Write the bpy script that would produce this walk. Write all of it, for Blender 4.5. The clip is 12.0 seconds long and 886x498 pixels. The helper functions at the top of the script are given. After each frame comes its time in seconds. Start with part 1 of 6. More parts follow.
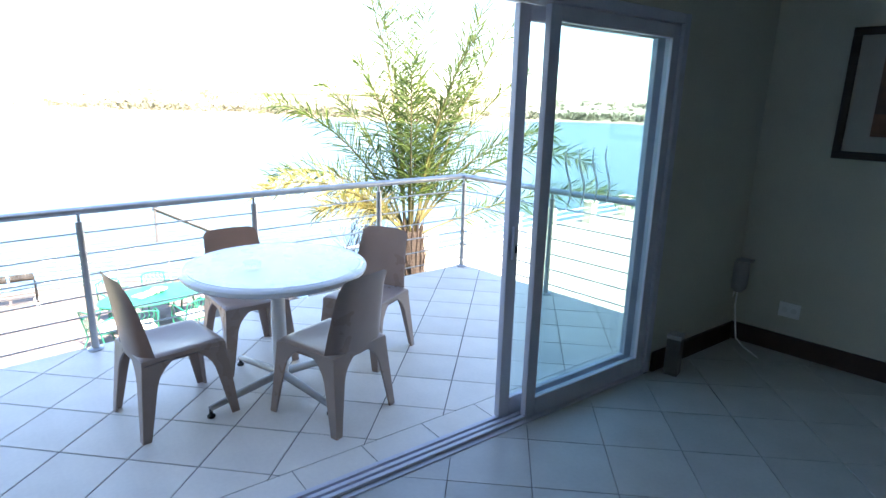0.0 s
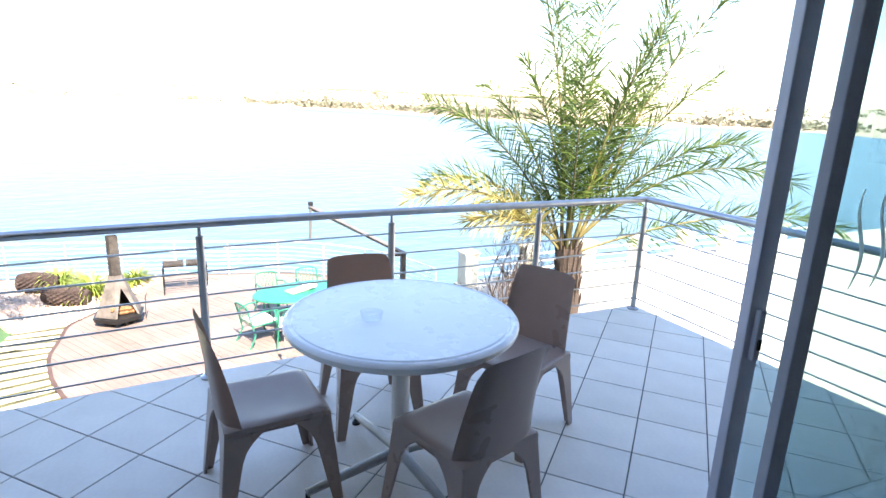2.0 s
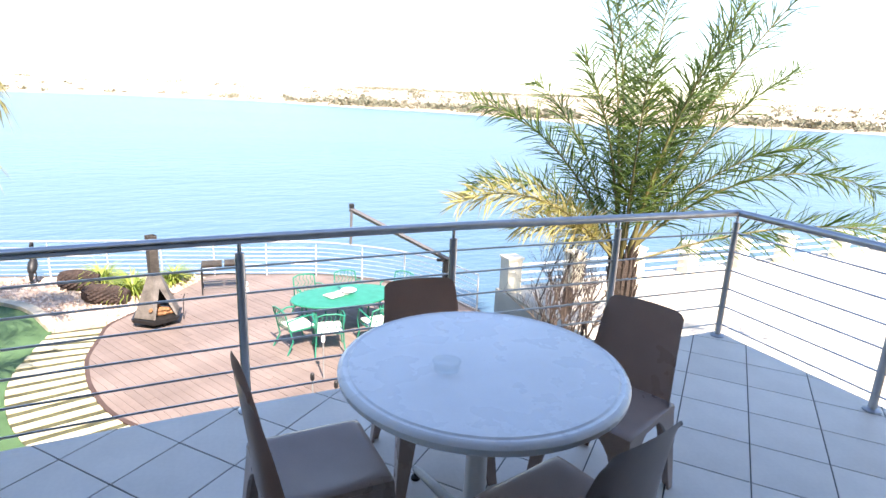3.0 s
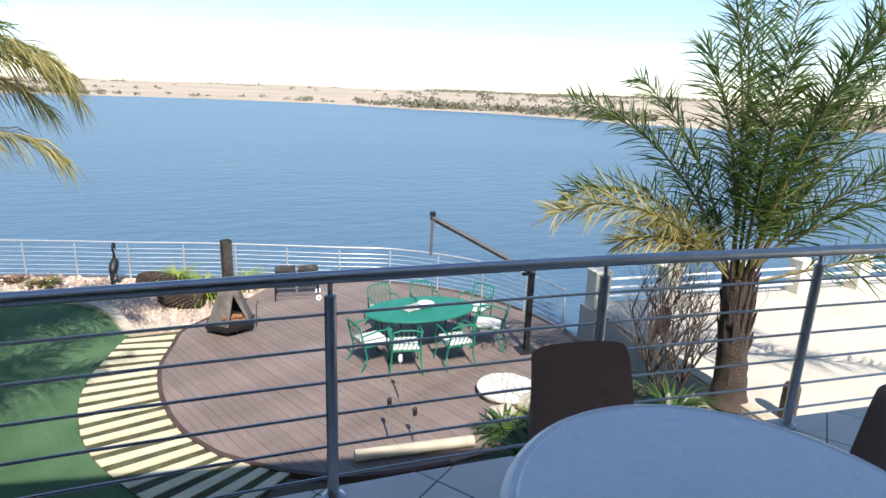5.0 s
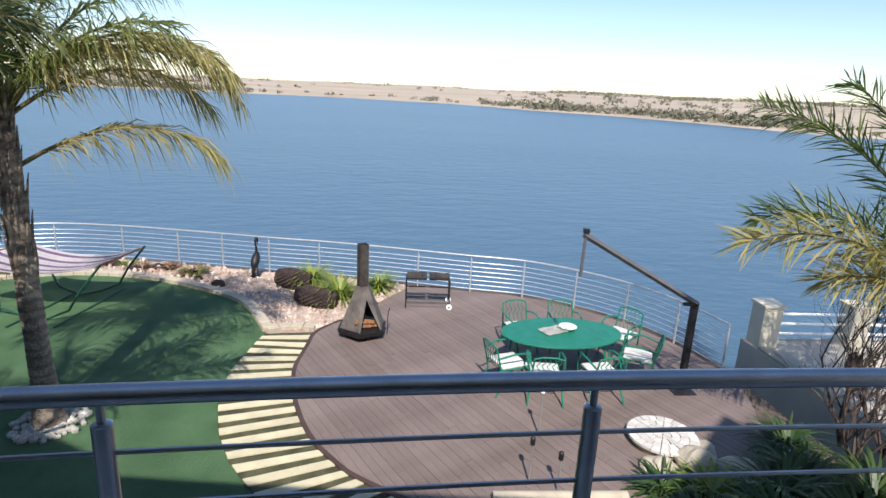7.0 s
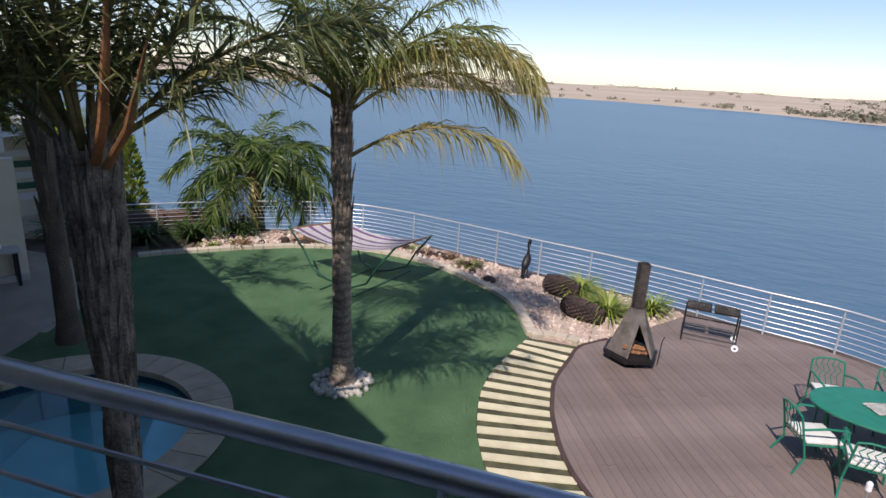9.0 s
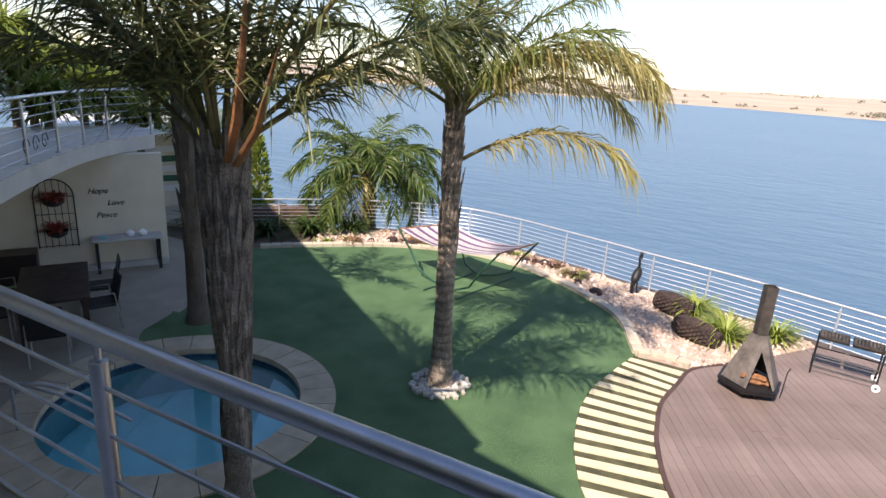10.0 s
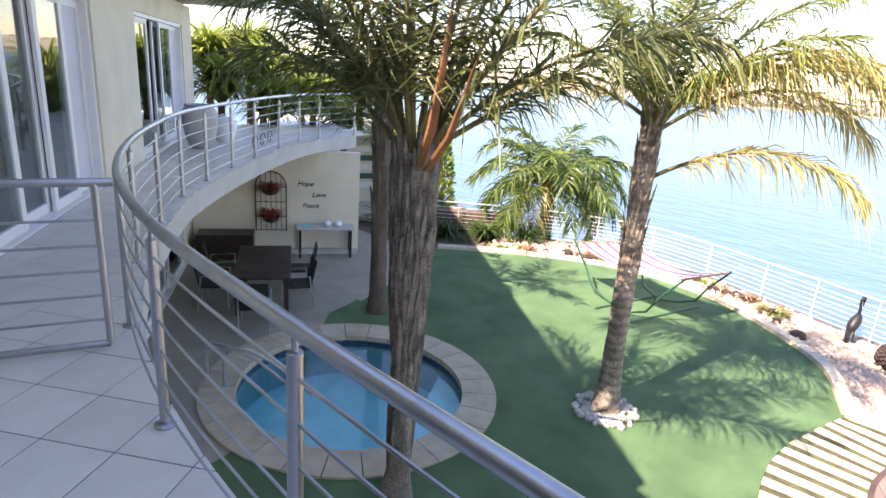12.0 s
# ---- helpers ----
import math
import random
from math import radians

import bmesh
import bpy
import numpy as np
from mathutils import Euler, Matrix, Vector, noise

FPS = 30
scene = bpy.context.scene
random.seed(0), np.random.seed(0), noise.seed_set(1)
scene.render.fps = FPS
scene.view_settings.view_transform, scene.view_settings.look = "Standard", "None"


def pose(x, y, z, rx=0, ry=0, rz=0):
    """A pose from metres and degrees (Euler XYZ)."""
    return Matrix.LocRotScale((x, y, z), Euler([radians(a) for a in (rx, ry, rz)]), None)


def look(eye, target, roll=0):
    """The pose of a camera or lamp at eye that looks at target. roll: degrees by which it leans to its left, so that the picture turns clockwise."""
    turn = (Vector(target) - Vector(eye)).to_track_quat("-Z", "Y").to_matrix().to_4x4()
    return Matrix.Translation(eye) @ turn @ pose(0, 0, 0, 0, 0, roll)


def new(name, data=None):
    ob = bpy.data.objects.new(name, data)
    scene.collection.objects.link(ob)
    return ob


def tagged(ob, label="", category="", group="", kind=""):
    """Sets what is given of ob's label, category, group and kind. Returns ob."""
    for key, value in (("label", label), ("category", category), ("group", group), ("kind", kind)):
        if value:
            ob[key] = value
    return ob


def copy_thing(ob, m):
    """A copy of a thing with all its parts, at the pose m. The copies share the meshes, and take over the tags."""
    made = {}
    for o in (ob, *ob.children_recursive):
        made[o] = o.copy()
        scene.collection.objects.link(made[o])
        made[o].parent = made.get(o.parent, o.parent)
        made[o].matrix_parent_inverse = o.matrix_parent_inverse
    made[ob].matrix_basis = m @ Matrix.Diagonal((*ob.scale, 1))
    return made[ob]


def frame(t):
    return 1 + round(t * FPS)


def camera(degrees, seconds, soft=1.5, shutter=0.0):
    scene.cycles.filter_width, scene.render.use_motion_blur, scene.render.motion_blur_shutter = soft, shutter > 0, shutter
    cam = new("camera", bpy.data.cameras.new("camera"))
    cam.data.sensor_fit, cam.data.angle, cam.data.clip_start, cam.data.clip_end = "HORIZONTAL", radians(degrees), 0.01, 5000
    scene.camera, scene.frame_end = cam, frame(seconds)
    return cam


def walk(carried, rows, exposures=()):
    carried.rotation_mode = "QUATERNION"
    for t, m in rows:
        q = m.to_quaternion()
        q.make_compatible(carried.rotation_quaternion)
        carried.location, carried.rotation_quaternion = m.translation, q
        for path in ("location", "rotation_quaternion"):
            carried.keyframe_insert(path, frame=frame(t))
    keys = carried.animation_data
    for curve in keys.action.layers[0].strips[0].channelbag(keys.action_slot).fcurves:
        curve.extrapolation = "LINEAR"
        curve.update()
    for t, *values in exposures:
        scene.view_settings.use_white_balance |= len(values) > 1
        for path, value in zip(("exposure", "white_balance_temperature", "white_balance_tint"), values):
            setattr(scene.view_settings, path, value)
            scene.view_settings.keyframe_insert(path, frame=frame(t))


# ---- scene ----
LENS = 75.0
# seconds, x, y, z, tilt, lean, heading
PATH = [
    (0, 0.000, 0.000, 1.744, 75.63, -1.40, -43.04),
    (0.5, 0.216, 0.127, 1.726, 75.57, -1.78, -36.60),
    (1, 0.357, 0.327, 1.734, 75.43, -1.91, -32.67),
    (1.5, 0.436, 0.569, 1.736, 75.36, -2.21, -30.13),
    (2, 0.521, 0.797, 1.751, 75.30, -2.20, -27.60),
    (2.5, 0.535, 1.079, 1.745, 75.16, -2.38, -25.81),
    (3, 0.563, 1.339, 1.741, 75.03, -2.37, -24.15),
    (5, 0.563, 2.247, 1.673, 75.00, -2.07, -17.60),
    (5.5, 0.501, 2.463, 1.677, 74.89, -2.12, -15.56),
    (6, 0.388, 2.707, 1.673, 74.81, -2.44, -13.26),
    (6.5, 0.326, 2.921, 1.681, 74.69, -2.56, -10.11),
    (8.5, -0.038, 3.405, 1.681, 73.78, -3.27, 13.27),
    (9, -0.096, 3.476, 1.675, 73.50, -3.41, 20.71),
    (9.5, -0.102, 3.494, 1.670, 73.40, -3.43, 26.53),
    (10, -0.121, 3.520, 1.677, 73.27, -3.58, 31.59),
    (10.5, -0.146, 3.541, 1.675, 73.21, -3.68, 35.71),
    (11, -0.200, 3.557, 1.682, 73.06, -3.88, 40.13),
    (11.5, -0.224, 3.563, 1.680, 72.98, -4.00, 44.89),
    (12, -0.234, 3.562, 1.682, 72.83, -4.15, 49.44),
]
cam = camera(LENS, 12.0, soft=1.5)
walk(cam, [(r[0], pose(*r[1:])) for r in PATH],
     [(0.0, 2.95, 7150, 14), (0.5, 2.68, 7150, 14), (1.0, 2.65, 7100, 14), (2.0, 2.52, 7200, 15), (2.6, 2.20, 7200, 16), (3.0, 1.97, 7100, 17), (4.0, 1.38, 6750, 14), (5.0, 0.80, 6500, 12), (6.5, 0.65, 6450, 13),
      (8.5, 0.02, 6450, 20), (9.3, 0.38, 6650, 21), (9.8, 0.78, 7000, 22), (10.5, 1.34, 7500, 24), (11.2, 1.76, 7500, 26), (12.0, 2.14, 7600, 26)])

# ---- light ----
SUN_EL, SUN_AZ = 49.0, 183.0          # azimuth clockwise from +y
world = bpy.data.worlds.new("sky")
scene.world = world
world.use_nodes = True
wn = world.node_tree
sky = wn.nodes.new("ShaderNodeTexSky")
sky.sky_type = "NISHITA"
sky.sun_disc = False
sky.sun_elevation, sky.sun_rotation = radians(SUN_EL), radians(SUN_AZ)
sky.air_density, sky.dust_density, sky.ozone_density = 1.0, 0.12, 3.6
wn.nodes["Background"].inputs["Strength"].default_value = 0.118
wn.links.new(sky.outputs["Color"], wn.nodes["Background"].inputs["Color"])
sun = new("sun", bpy.data.lights.new("sun", "SUN"))
sun.data.energy, sun.data.angle, sun.data.color = 4.5, radians(0.55), (1.0, 0.95, 0.87)
a, e = radians(SUN_AZ), radians(SUN_EL)
sun.matrix_world = look((0, 0, 30), (-30 * math.sin(a) * math.cos(e), -30 * math.cos(a) * math.cos(e), 30 - 30 * math.sin(e)))

# ---- materials ----
def mat(name, col, rough=0.6, metal=0.0, var=0.12, scale=6.0, fine=60.0, bump=0.15, col2=None, rnd=0.0, dist=0.004, spec=0.5, coords="Object"):
    """Painted or grown surface: two scales of noise in colour, one in roughness, fine relief."""
    m = bpy.data.materials.new(name)
    m.use_nodes = True
    t = m.node_tree
    b = t.nodes["Principled BSDF"]
    b.inputs["Metallic"].default_value = metal
    b.inputs["Specular IOR Level"].default_value = spec
    tc = t.nodes.new("ShaderNodeTexCoord")
    n1, n2 = t.nodes.new("ShaderNodeTexNoise"), t.nodes.new("ShaderNodeTexNoise")
    for n, s in ((n1, scale), (n2, fine)):
        n.inputs["Scale"].default_value, n.inputs["Detail"].default_value = s, 5
        t.links.new(tc.outputs[coords], n.inputs["Vector"])
    mx = t.nodes.new("ShaderNodeMixRGB")
    c2 = col2 or tuple(c * (1 - 2.2 * var) for c in col)
    ad = t.nodes.new("ShaderNodeMath")
    ad.operation = "MULTIPLY_ADD"
    ad.inputs[1].default_value = 0.45
    t.links.new(n2.outputs["Fac"], ad.inputs[0])
    t.links.new(n1.outputs["Fac"], ad.inputs[2])
    rp = t.nodes.new("ShaderNodeMapRange")
    rp.inputs["From Min"].default_value, rp.inputs["From Max"].default_value = 0.5, 0.95
    t.links.new(ad.outputs[0], rp.inputs["Value"])
    t.links.new(rp.outputs["Result"], mx.inputs["Fac"])
    mx.inputs["Color1"].default_value, mx.inputs["Color2"].default_value = (*col, 1), (*c2, 1)
    last = mx.outputs["Color"]
    if rnd:
        oi, hs, mr = t.nodes.new("ShaderNodeObjectInfo"), t.nodes.new("ShaderNodeHueSaturation"), t.nodes.new("ShaderNodeMapRange")
        mr.inputs["To Min"].default_value, mr.inputs["To Max"].default_value = 1 - rnd, 1 + rnd
        t.links.new(oi.outputs["Random"], mr.inputs["Value"])
        t.links.new(mr.outputs["Result"], hs.inputs["Value"])
        t.links.new(last, hs.inputs["Color"])
        last = hs.outputs["Color"]
    t.links.new(last, b.inputs["Base Color"])
    rr = t.nodes.new("ShaderNodeMapRange")
    rr.inputs["To Min"].default_value, rr.inputs["To Max"].default_value = max(0.03, rough - 0.1), min(1, rough + 0.1)
    t.links.new(n1.outputs["Fac"], rr.inputs["Value"])
    t.links.new(rr.outputs["Result"], b.inputs["Roughness"])
    if bump:
        bp = t.nodes.new("ShaderNodeBump")
        bp.inputs["Strength"].default_value, bp.inputs["Distance"].default_value = bump, dist
        t.links.new(n2.outputs["Fac"], bp.inputs["Height"])
        t.links.new(bp.outputs["Normal"], b.inputs["Normal"])
    return m


def leafmat(name, col, col2, through_=0.35, rough=0.45):
    """Leaves: colour varies leaf by leaf, and some light passes through."""
    m = bpy.data.materials.new(name)
    m.use_nodes = True
    t = m.node_tree
    b = t.nodes["Principled BSDF"]
    out = t.nodes["Material Output"]
    g = t.nodes.new("ShaderNodeNewGeometry")
    mx = t.nodes.new("ShaderNodeMixRGB")
    mx.inputs["Color1"].default_value, mx.inputs["Color2"].default_value = (*col, 1), (*col2, 1)
    t.links.new(g.outputs["Random Per Island"], mx.inputs["Fac"])
    t.links.new(mx.outputs["Color"], b.inputs["Base Color"])
    b.inputs["Roughness"].default_value = rough
    tl, ms = t.nodes.new("ShaderNodeBsdfTranslucent"), t.nodes.new("ShaderNodeMixShader")
    t.links.new(mx.outputs["Color"], tl.inputs["Color"])
    ms.inputs["Fac"].default_value = through_
    t.links.new(b.outputs["BSDF"], ms.inputs[1])
    t.links.new(tl.outputs["BSDF"], ms.inputs[2])
    t.links.new(ms.outputs["Shader"], out.inputs["Surface"])
    return m


def barkmat(name, pale, dark, rings=5.0, patch=4.0):
    """Palm bark: uneven rings of old leaf scars over patches of pale and dark fibre."""
    m = mat(name, pale, 0.95, 0, 0.3, patch, 34, 1.0, dark, dist=0.03)
    t = m.node_tree
    b = t.nodes["Principled BSDF"]
    base = b.inputs["Base Color"].links[0].from_socket
    tc, wv, mr, mx = t.nodes.new("ShaderNodeTexCoord"), t.nodes.new("ShaderNodeTexWave"), t.nodes.new("ShaderNodeMapRange"), t.nodes.new("ShaderNodeMixRGB")
    wv.wave_type, wv.bands_direction = "BANDS", "Z"
    wv.inputs["Scale"].default_value, wv.inputs["Distortion"].default_value, wv.inputs["Detail"].default_value, wv.inputs["Detail Scale"].default_value = rings, 5.0, 3.0, 1.6
    mr.inputs["From Min"].default_value, mr.inputs["From Max"].default_value, mr.inputs["To Max"].default_value = 0.35, 0.9, 0.42
    mx.inputs["Color2"].default_value = (*(c * 0.55 for c in dark), 1)
    t.links.new(tc.outputs["Object"], wv.inputs["Vector"])
    t.links.new(wv.outputs["Fac"], mr.inputs["Value"])
    t.links.new(mr.outputs["Result"], mx.inputs["Fac"])
    t.links.new(base, mx.inputs["Color1"])
    t.links.new(mx.outputs["Color"], b.inputs["Base Color"])
    return m


def glassmat(name, tint=(0.86, 0.95, 0.95), rough=0.0, gloss=0.05):
    m = bpy.data.materials.new(name)
    m.use_nodes = True
    t = m.node_tree
    out = t.nodes["Material Output"]
    tr, gl, ms, fr = (t.nodes.new("ShaderNodeBsdfTransparent"), t.nodes.new("ShaderNodeBsdfGlossy"), t.nodes.new("ShaderNodeMixShader"), t.nodes.new("ShaderNodeLayerWeight"))
    pw, ma = t.nodes.new("ShaderNodeMath"), t.nodes.new("ShaderNodeMath")
    pw.operation, ma.operation = "POWER", "MULTIPLY_ADD"
    pw.inputs[1].default_value, ma.inputs[1].default_value, ma.inputs[2].default_value = 4.0, 0.9, gloss
    tr.inputs["Color"].default_value = (*tint, 1)
    gl.inputs["Roughness"].default_value = rough
    t.links.new(fr.outputs["Facing"], pw.inputs[0])
    t.links.new(pw.outputs[0], ma.inputs[0])
    t.links.new(ma.outputs[0], ms.inputs["Fac"])
    t.links.new(tr.outputs["BSDF"], ms.inputs[1])
    t.links.new(gl.outputs["BSDF"], ms.inputs[2])
    t.links.new(ms.outputs["Shader"], out.inputs["Surface"])
    return m


STEEL = mat("brushed_steel", (0.50, 0.51, 0.53), 0.34, 1.0, 0.10, 9, 140, 0.05)
GALV = mat("galvanised_steel", (0.66, 0.68, 0.70), 0.38, 0.6, 0.1, 9, 90, 0.05)
TILE = mat("balcony_tile", (0.74, 0.69, 0.63), 0.38, 0.0, 0.06, 3.0, 45, 0.12, rnd=0.05)
ROOMTILE = mat("room_tile", (0.50, 0.49, 0.46), 0.32, 0.0, 0.07, 3.0, 45, 0.1, rnd=0.06)
GROUT = mat("grout", (0.12, 0.115, 0.11), 0.9, 0, 0.2, 20, 120, 0.3)
PLASTER = mat("cream_plaster", (0.74, 0.675, 0.53), 0.85, 0, 0.06, 2.0, 80, 0.25)
GREYPLASTER = mat("grey_plaster", (0.52, 0.51, 0.48), 0.85, 0, 0.1, 2.0, 70, 0.25)
ROOMWALL = mat("room_wall_paint", (0.58, 0.56, 0.48), 0.8, 0, 0.05, 1.5, 90, 0.15)
WHITE = mat("white_paint", (0.80, 0.80, 0.80), 0.5, 0, 0.04, 3, 60, 0.1)
ALU = mat("white_powder_coat", (0.62, 0.62, 0.70), 0.35, 0, 0.05, 6, 120, 0.05)
DARKWOOD = mat("dark_stained_wood", (0.045, 0.022, 0.018), 0.45, 0, 0.25, 5, 60, 0.2)
TAUPE = mat("taupe_plastic", (0.36, 0.27, 0.235), 0.30, 0, 0.05, 7, 160, 0.1)
WHITEPL = mat("white_plastic", (0.89, 0.90, 0.91), 0.28, 0, 0.03, 7, 120, 0.08)
PALEGREY = mat("pale_metal", (0.45, 0.45, 0.45), 0.4, 0.6, 0.1, 7, 90, 0.1)
BLACK = mat("black_rubber", (0.02, 0.02, 0.02), 0.7, 0, 0.2, 20, 90, 0.2)
GLASS = glassmat("door_glass", (0.82, 0.90, 0.90))
CLEAR = glassmat("clear_glass", (0.96, 0.97, 0.97))
TURF = mat("turf", (0.098, 0.195, 0.082), 0.9, 0, 0.25, 1.6, 180, 0.9, (0.050, 0.120, 0.046), dist=0.02)
STONE = mat("cream_stone", (0.56, 0.49, 0.37), 0.8, 0, 0.12, 5, 60, 0.4, rnd=0.08)
PAVER = mat("cream_paver", (0.66, 0.60, 0.40), 0.8, 0, 0.1, 4, 60, 0.35, rnd=0.07)
GRAVEL = mat("gravel", (0.52, 0.42, 0.34), 0.95, 0, 0.25, 9, 40, 0.9, (0.30, 0.22, 0.17), rnd=0.25, dist=0.03)
DECK = mat("deck_wood", (0.235, 0.182, 0.158), 0.62, 0, 0.32, 1.3, 70, 0.3, (0.145, 0.108, 0.092), rnd=0.09)
DECKDARK = mat("deck_edge", (0.085, 0.050, 0.040), 0.7, 0, 0.2, 3, 50, 0.3)
RUST = mat("rusted_steel", (0.20, 0.175, 0.155), 0.75, 0.2, 0.3, 5, 60, 0.4)
IRON = mat("black_iron", (0.03, 0.03, 0.032), 0.5, 0.4, 0.2, 12, 80, 0.2)
RAWWOOD = mat("split_log", (0.36, 0.17, 0.075), 0.8, 0, 0.25, 12, 70, 0.5)
GREEN = mat("green_enamel", (0.012, 0.20, 0.125), 0.35, 0, 0.1, 8, 70, 0.05)
CUSHION = mat("pale_cushion", (0.72, 0.72, 0.66), 0.9, 0, 0.1, 12, 120, 0.4)
BARK = mat("palm_bark", (0.15, 0.115, 0.085), 0.95, 0, 0.3, 5, 34, 1.0, (0.085, 0.065, 0.05), dist=0.03)
BARKDARK = mat("dark_palm_bark", (0.075, 0.052, 0.04), 0.95, 0, 0.3, 5, 34, 1.0, (0.05, 0.036, 0.028), dist=0.03)
BARKSHAG = mat("shaggy_palm_bark", (0.25, 0.215, 0.175), 0.95, 0, 0.35, 5, 34, 1.0, (0.075, 0.058, 0.046), dist=0.03, rnd=0.35)
BARKPALE = barkmat("pale_palm_bark", (0.44, 0.37, 0.29), (0.12, 0.09, 0.068), 2.6, 3.5)
STALK = mat("frond_stalk", (0.20, 0.17, 0.06), 0.6, 0, 0.25, 6, 50, 0.3)
ORANGE = mat("dry_frond_base", (0.34, 0.15, 0.055), 0.7, 0, 0.25, 6, 50, 0.4)
TWIG = mat("grey_twig", (0.105, 0.075, 0.06), 0.9, 0, 0.2, 12, 60, 0.4)
ROCK = mat("brown_rock", (0.055, 0.034, 0.028), 0.8, 0, 0.3, 7, 35, 0.9, dist=0.02)
COPING = mat("pool_coping", (0.50, 0.41, 0.29), 0.75, 0, 0.12, 4, 50, 0.35, rnd=0.08)
POOLTILE = mat("pool_lining", (0.25, 0.62, 0.70), 0.4, 0, 0.1, 2, 30, 0.1)
PATIO = mat("patio_screed", (0.36, 0.31, 0.24), 0.75, 0, 0.12, 2.0, 50, 0.25)
PAVE = mat("terrace_paving", (0.60, 0.54, 0.44), 0.85, 0, 0.1, 1.2, 40, 0.3)
LEAF = leafmat("palm_leaflet", (0.085, 0.14, 0.03), (0.24, 0.26, 0.065), 0.4)
LEAFRICH = leafmat("rich_palm_leaflet", (0.035, 0.085, 0.016), (0.13, 0.18, 0.035), 0.35)
LEAFDRY = leafmat("dry_palm_leaflet", (0.52, 0.42, 0.17), (0.32, 0.31, 0.10), 0.4)
LEAFDARK = leafmat("dark_leaflet", (0.035, 0.075, 0.020), (0.07, 0.12, 0.03), 0.25)
ETCH = leafmat("etched_film", (0.9, 0.93, 0.93), (0.9, 0.93, 0.93), 0.97, 0.8)
# darker, greyer leaflet: the house's shade on the pool palm, put into the colour
LEAFSHADE = leafmat("shade_toned_leaflet", (0.065, 0.095, 0.035), (0.17, 0.18, 0.065), 0.35)
GRASSLEAF = leafmat("strap_leaf", (0.14, 0.23, 0.035), (0.36, 0.40, 0.08), 0.35)


# ---- mesh helpers ----
def mesh_ob(name, bm, material, parent=None, label="", smooth=False):
    me = bpy.data.meshes.new(name)
    bm.to_mesh(me)
    bm.free()
    me.materials.append(material)
    if smooth:
        me.shade_smooth()
        me.set_sharp_from_angle(angle=radians(38))
    ob = new(name, me)
    if parent:
        ob.parent = parent
    if label:
        ob["label"] = label
    return ob


def part(name, bm, material, parent, label="", smooth=False):
    return mesh_ob(name, bm, material, parent, label, smooth)


def shared(name, ob, parent, m):
    """Another object on the mesh of ob."""
    o = new(name, ob.data)
    o.parent = parent
    o.matrix_basis = m
    return o


def thing(name, label, category, m=None, group="", kind=""):
    ob = new(name)
    ob.empty_display_size = 0.1
    if m is not None:
        ob.matrix_basis = m
    return tagged(ob, label, category, group, kind)


def box(bm, x0, x1, y0, y1, z0, z1, bevel=0.0, m=None):
    r = bmesh.ops.create_cube(bm, size=1)
    vs = r["verts"]
    bmesh.ops.transform(bm, verts=vs, matrix=Matrix.Translation(((x0 + x1) / 2, (y0 + y1) / 2, (z0 + z1) / 2)) @ Matrix.Diagonal((x1 - x0, y1 - y0, z1 - z0, 1)))
    if bevel:
        es = list({e for v in vs for e in v.link_edges})
        r = bmesh.ops.bevel(bm, geom=es, offset=bevel, segments=2, affect="EDGES", profile=0.5)
        vs = list({v for f in r["faces"] for v in f.verts} | {v for v in vs if v.is_valid})
    if m is not None:
        bmesh.ops.transform(bm, verts=vs, matrix=m)
    return bm


def boxbm(x0, x1, y0, y1, z0, z1, bevel=0.0, m=None):
    return box(bmesh.new(), x0, x1, y0, y1, z0, z1, bevel, m)


def tube(bm, pts, rad, sides=10, cap=True, flat=1.0):
    """A tube along pts; rad is a number or one a point."""
    pts = [Vector(p) for p in pts]
    n = len(pts)
    rads = [rad] * n if isinstance(rad, (int, float)) else list(rad)
    rings, up = [], Vector((0, 0, 1))
    d0 = (pts[1] - pts[0]).normalized()
    side = d0.cross(up if abs(d0.z) < 0.95 else Vector((1, 0, 0))).normalized()
    for i, p in enumerate(pts):
        d = (pts[min(i + 1, n - 1)] - pts[max(i - 1, 0)]).normalized()
        side = (side - d * side.dot(d)).normalized()
        other = d.cross(side)
        rings.append([bm.verts.new(p + rads[i] * (math.cos(2 * math.pi * k / sides) * side + flat * math.sin(2 * math.pi * k / sides) * other)) for k in range(sides)])
    for a, b in zip(rings, rings[1:]):
        for k in range(sides):
            bm.faces.new((a[k], a[(k + 1) % sides], b[(k + 1) % sides], b[k]))
    if cap:
        bm.faces.new(rings[0][::-1])
        bm.faces.new(rings[-1])
    return bm


def tubebm(pts, rad, sides=10, cap=True, flat=1.0):
    return tube(bmesh.new(), pts, rad, sides, cap, flat)


def lathe(bm, prof, seg=32, centre=(0, 0, 0)):
    """Turn (radius, height) pairs round the z axis."""
    rings = []
    for r, z in prof:
        rings.append([bm.verts.new((centre[0] + r * math.cos(2 * math.pi * k / seg), centre[1] + r * math.sin(2 * math.pi * k / seg), centre[2] + z)) for k in range(seg)])
    for a, b in zip(rings, rings[1:]):
        for k in range(seg):
            bm.faces.new((a[k], a[(k + 1) % seg], b[(k + 1) % seg], b[k]))
    bm.faces.new(rings[0][::-1])
    bm.faces.new(rings[-1])
    return bm


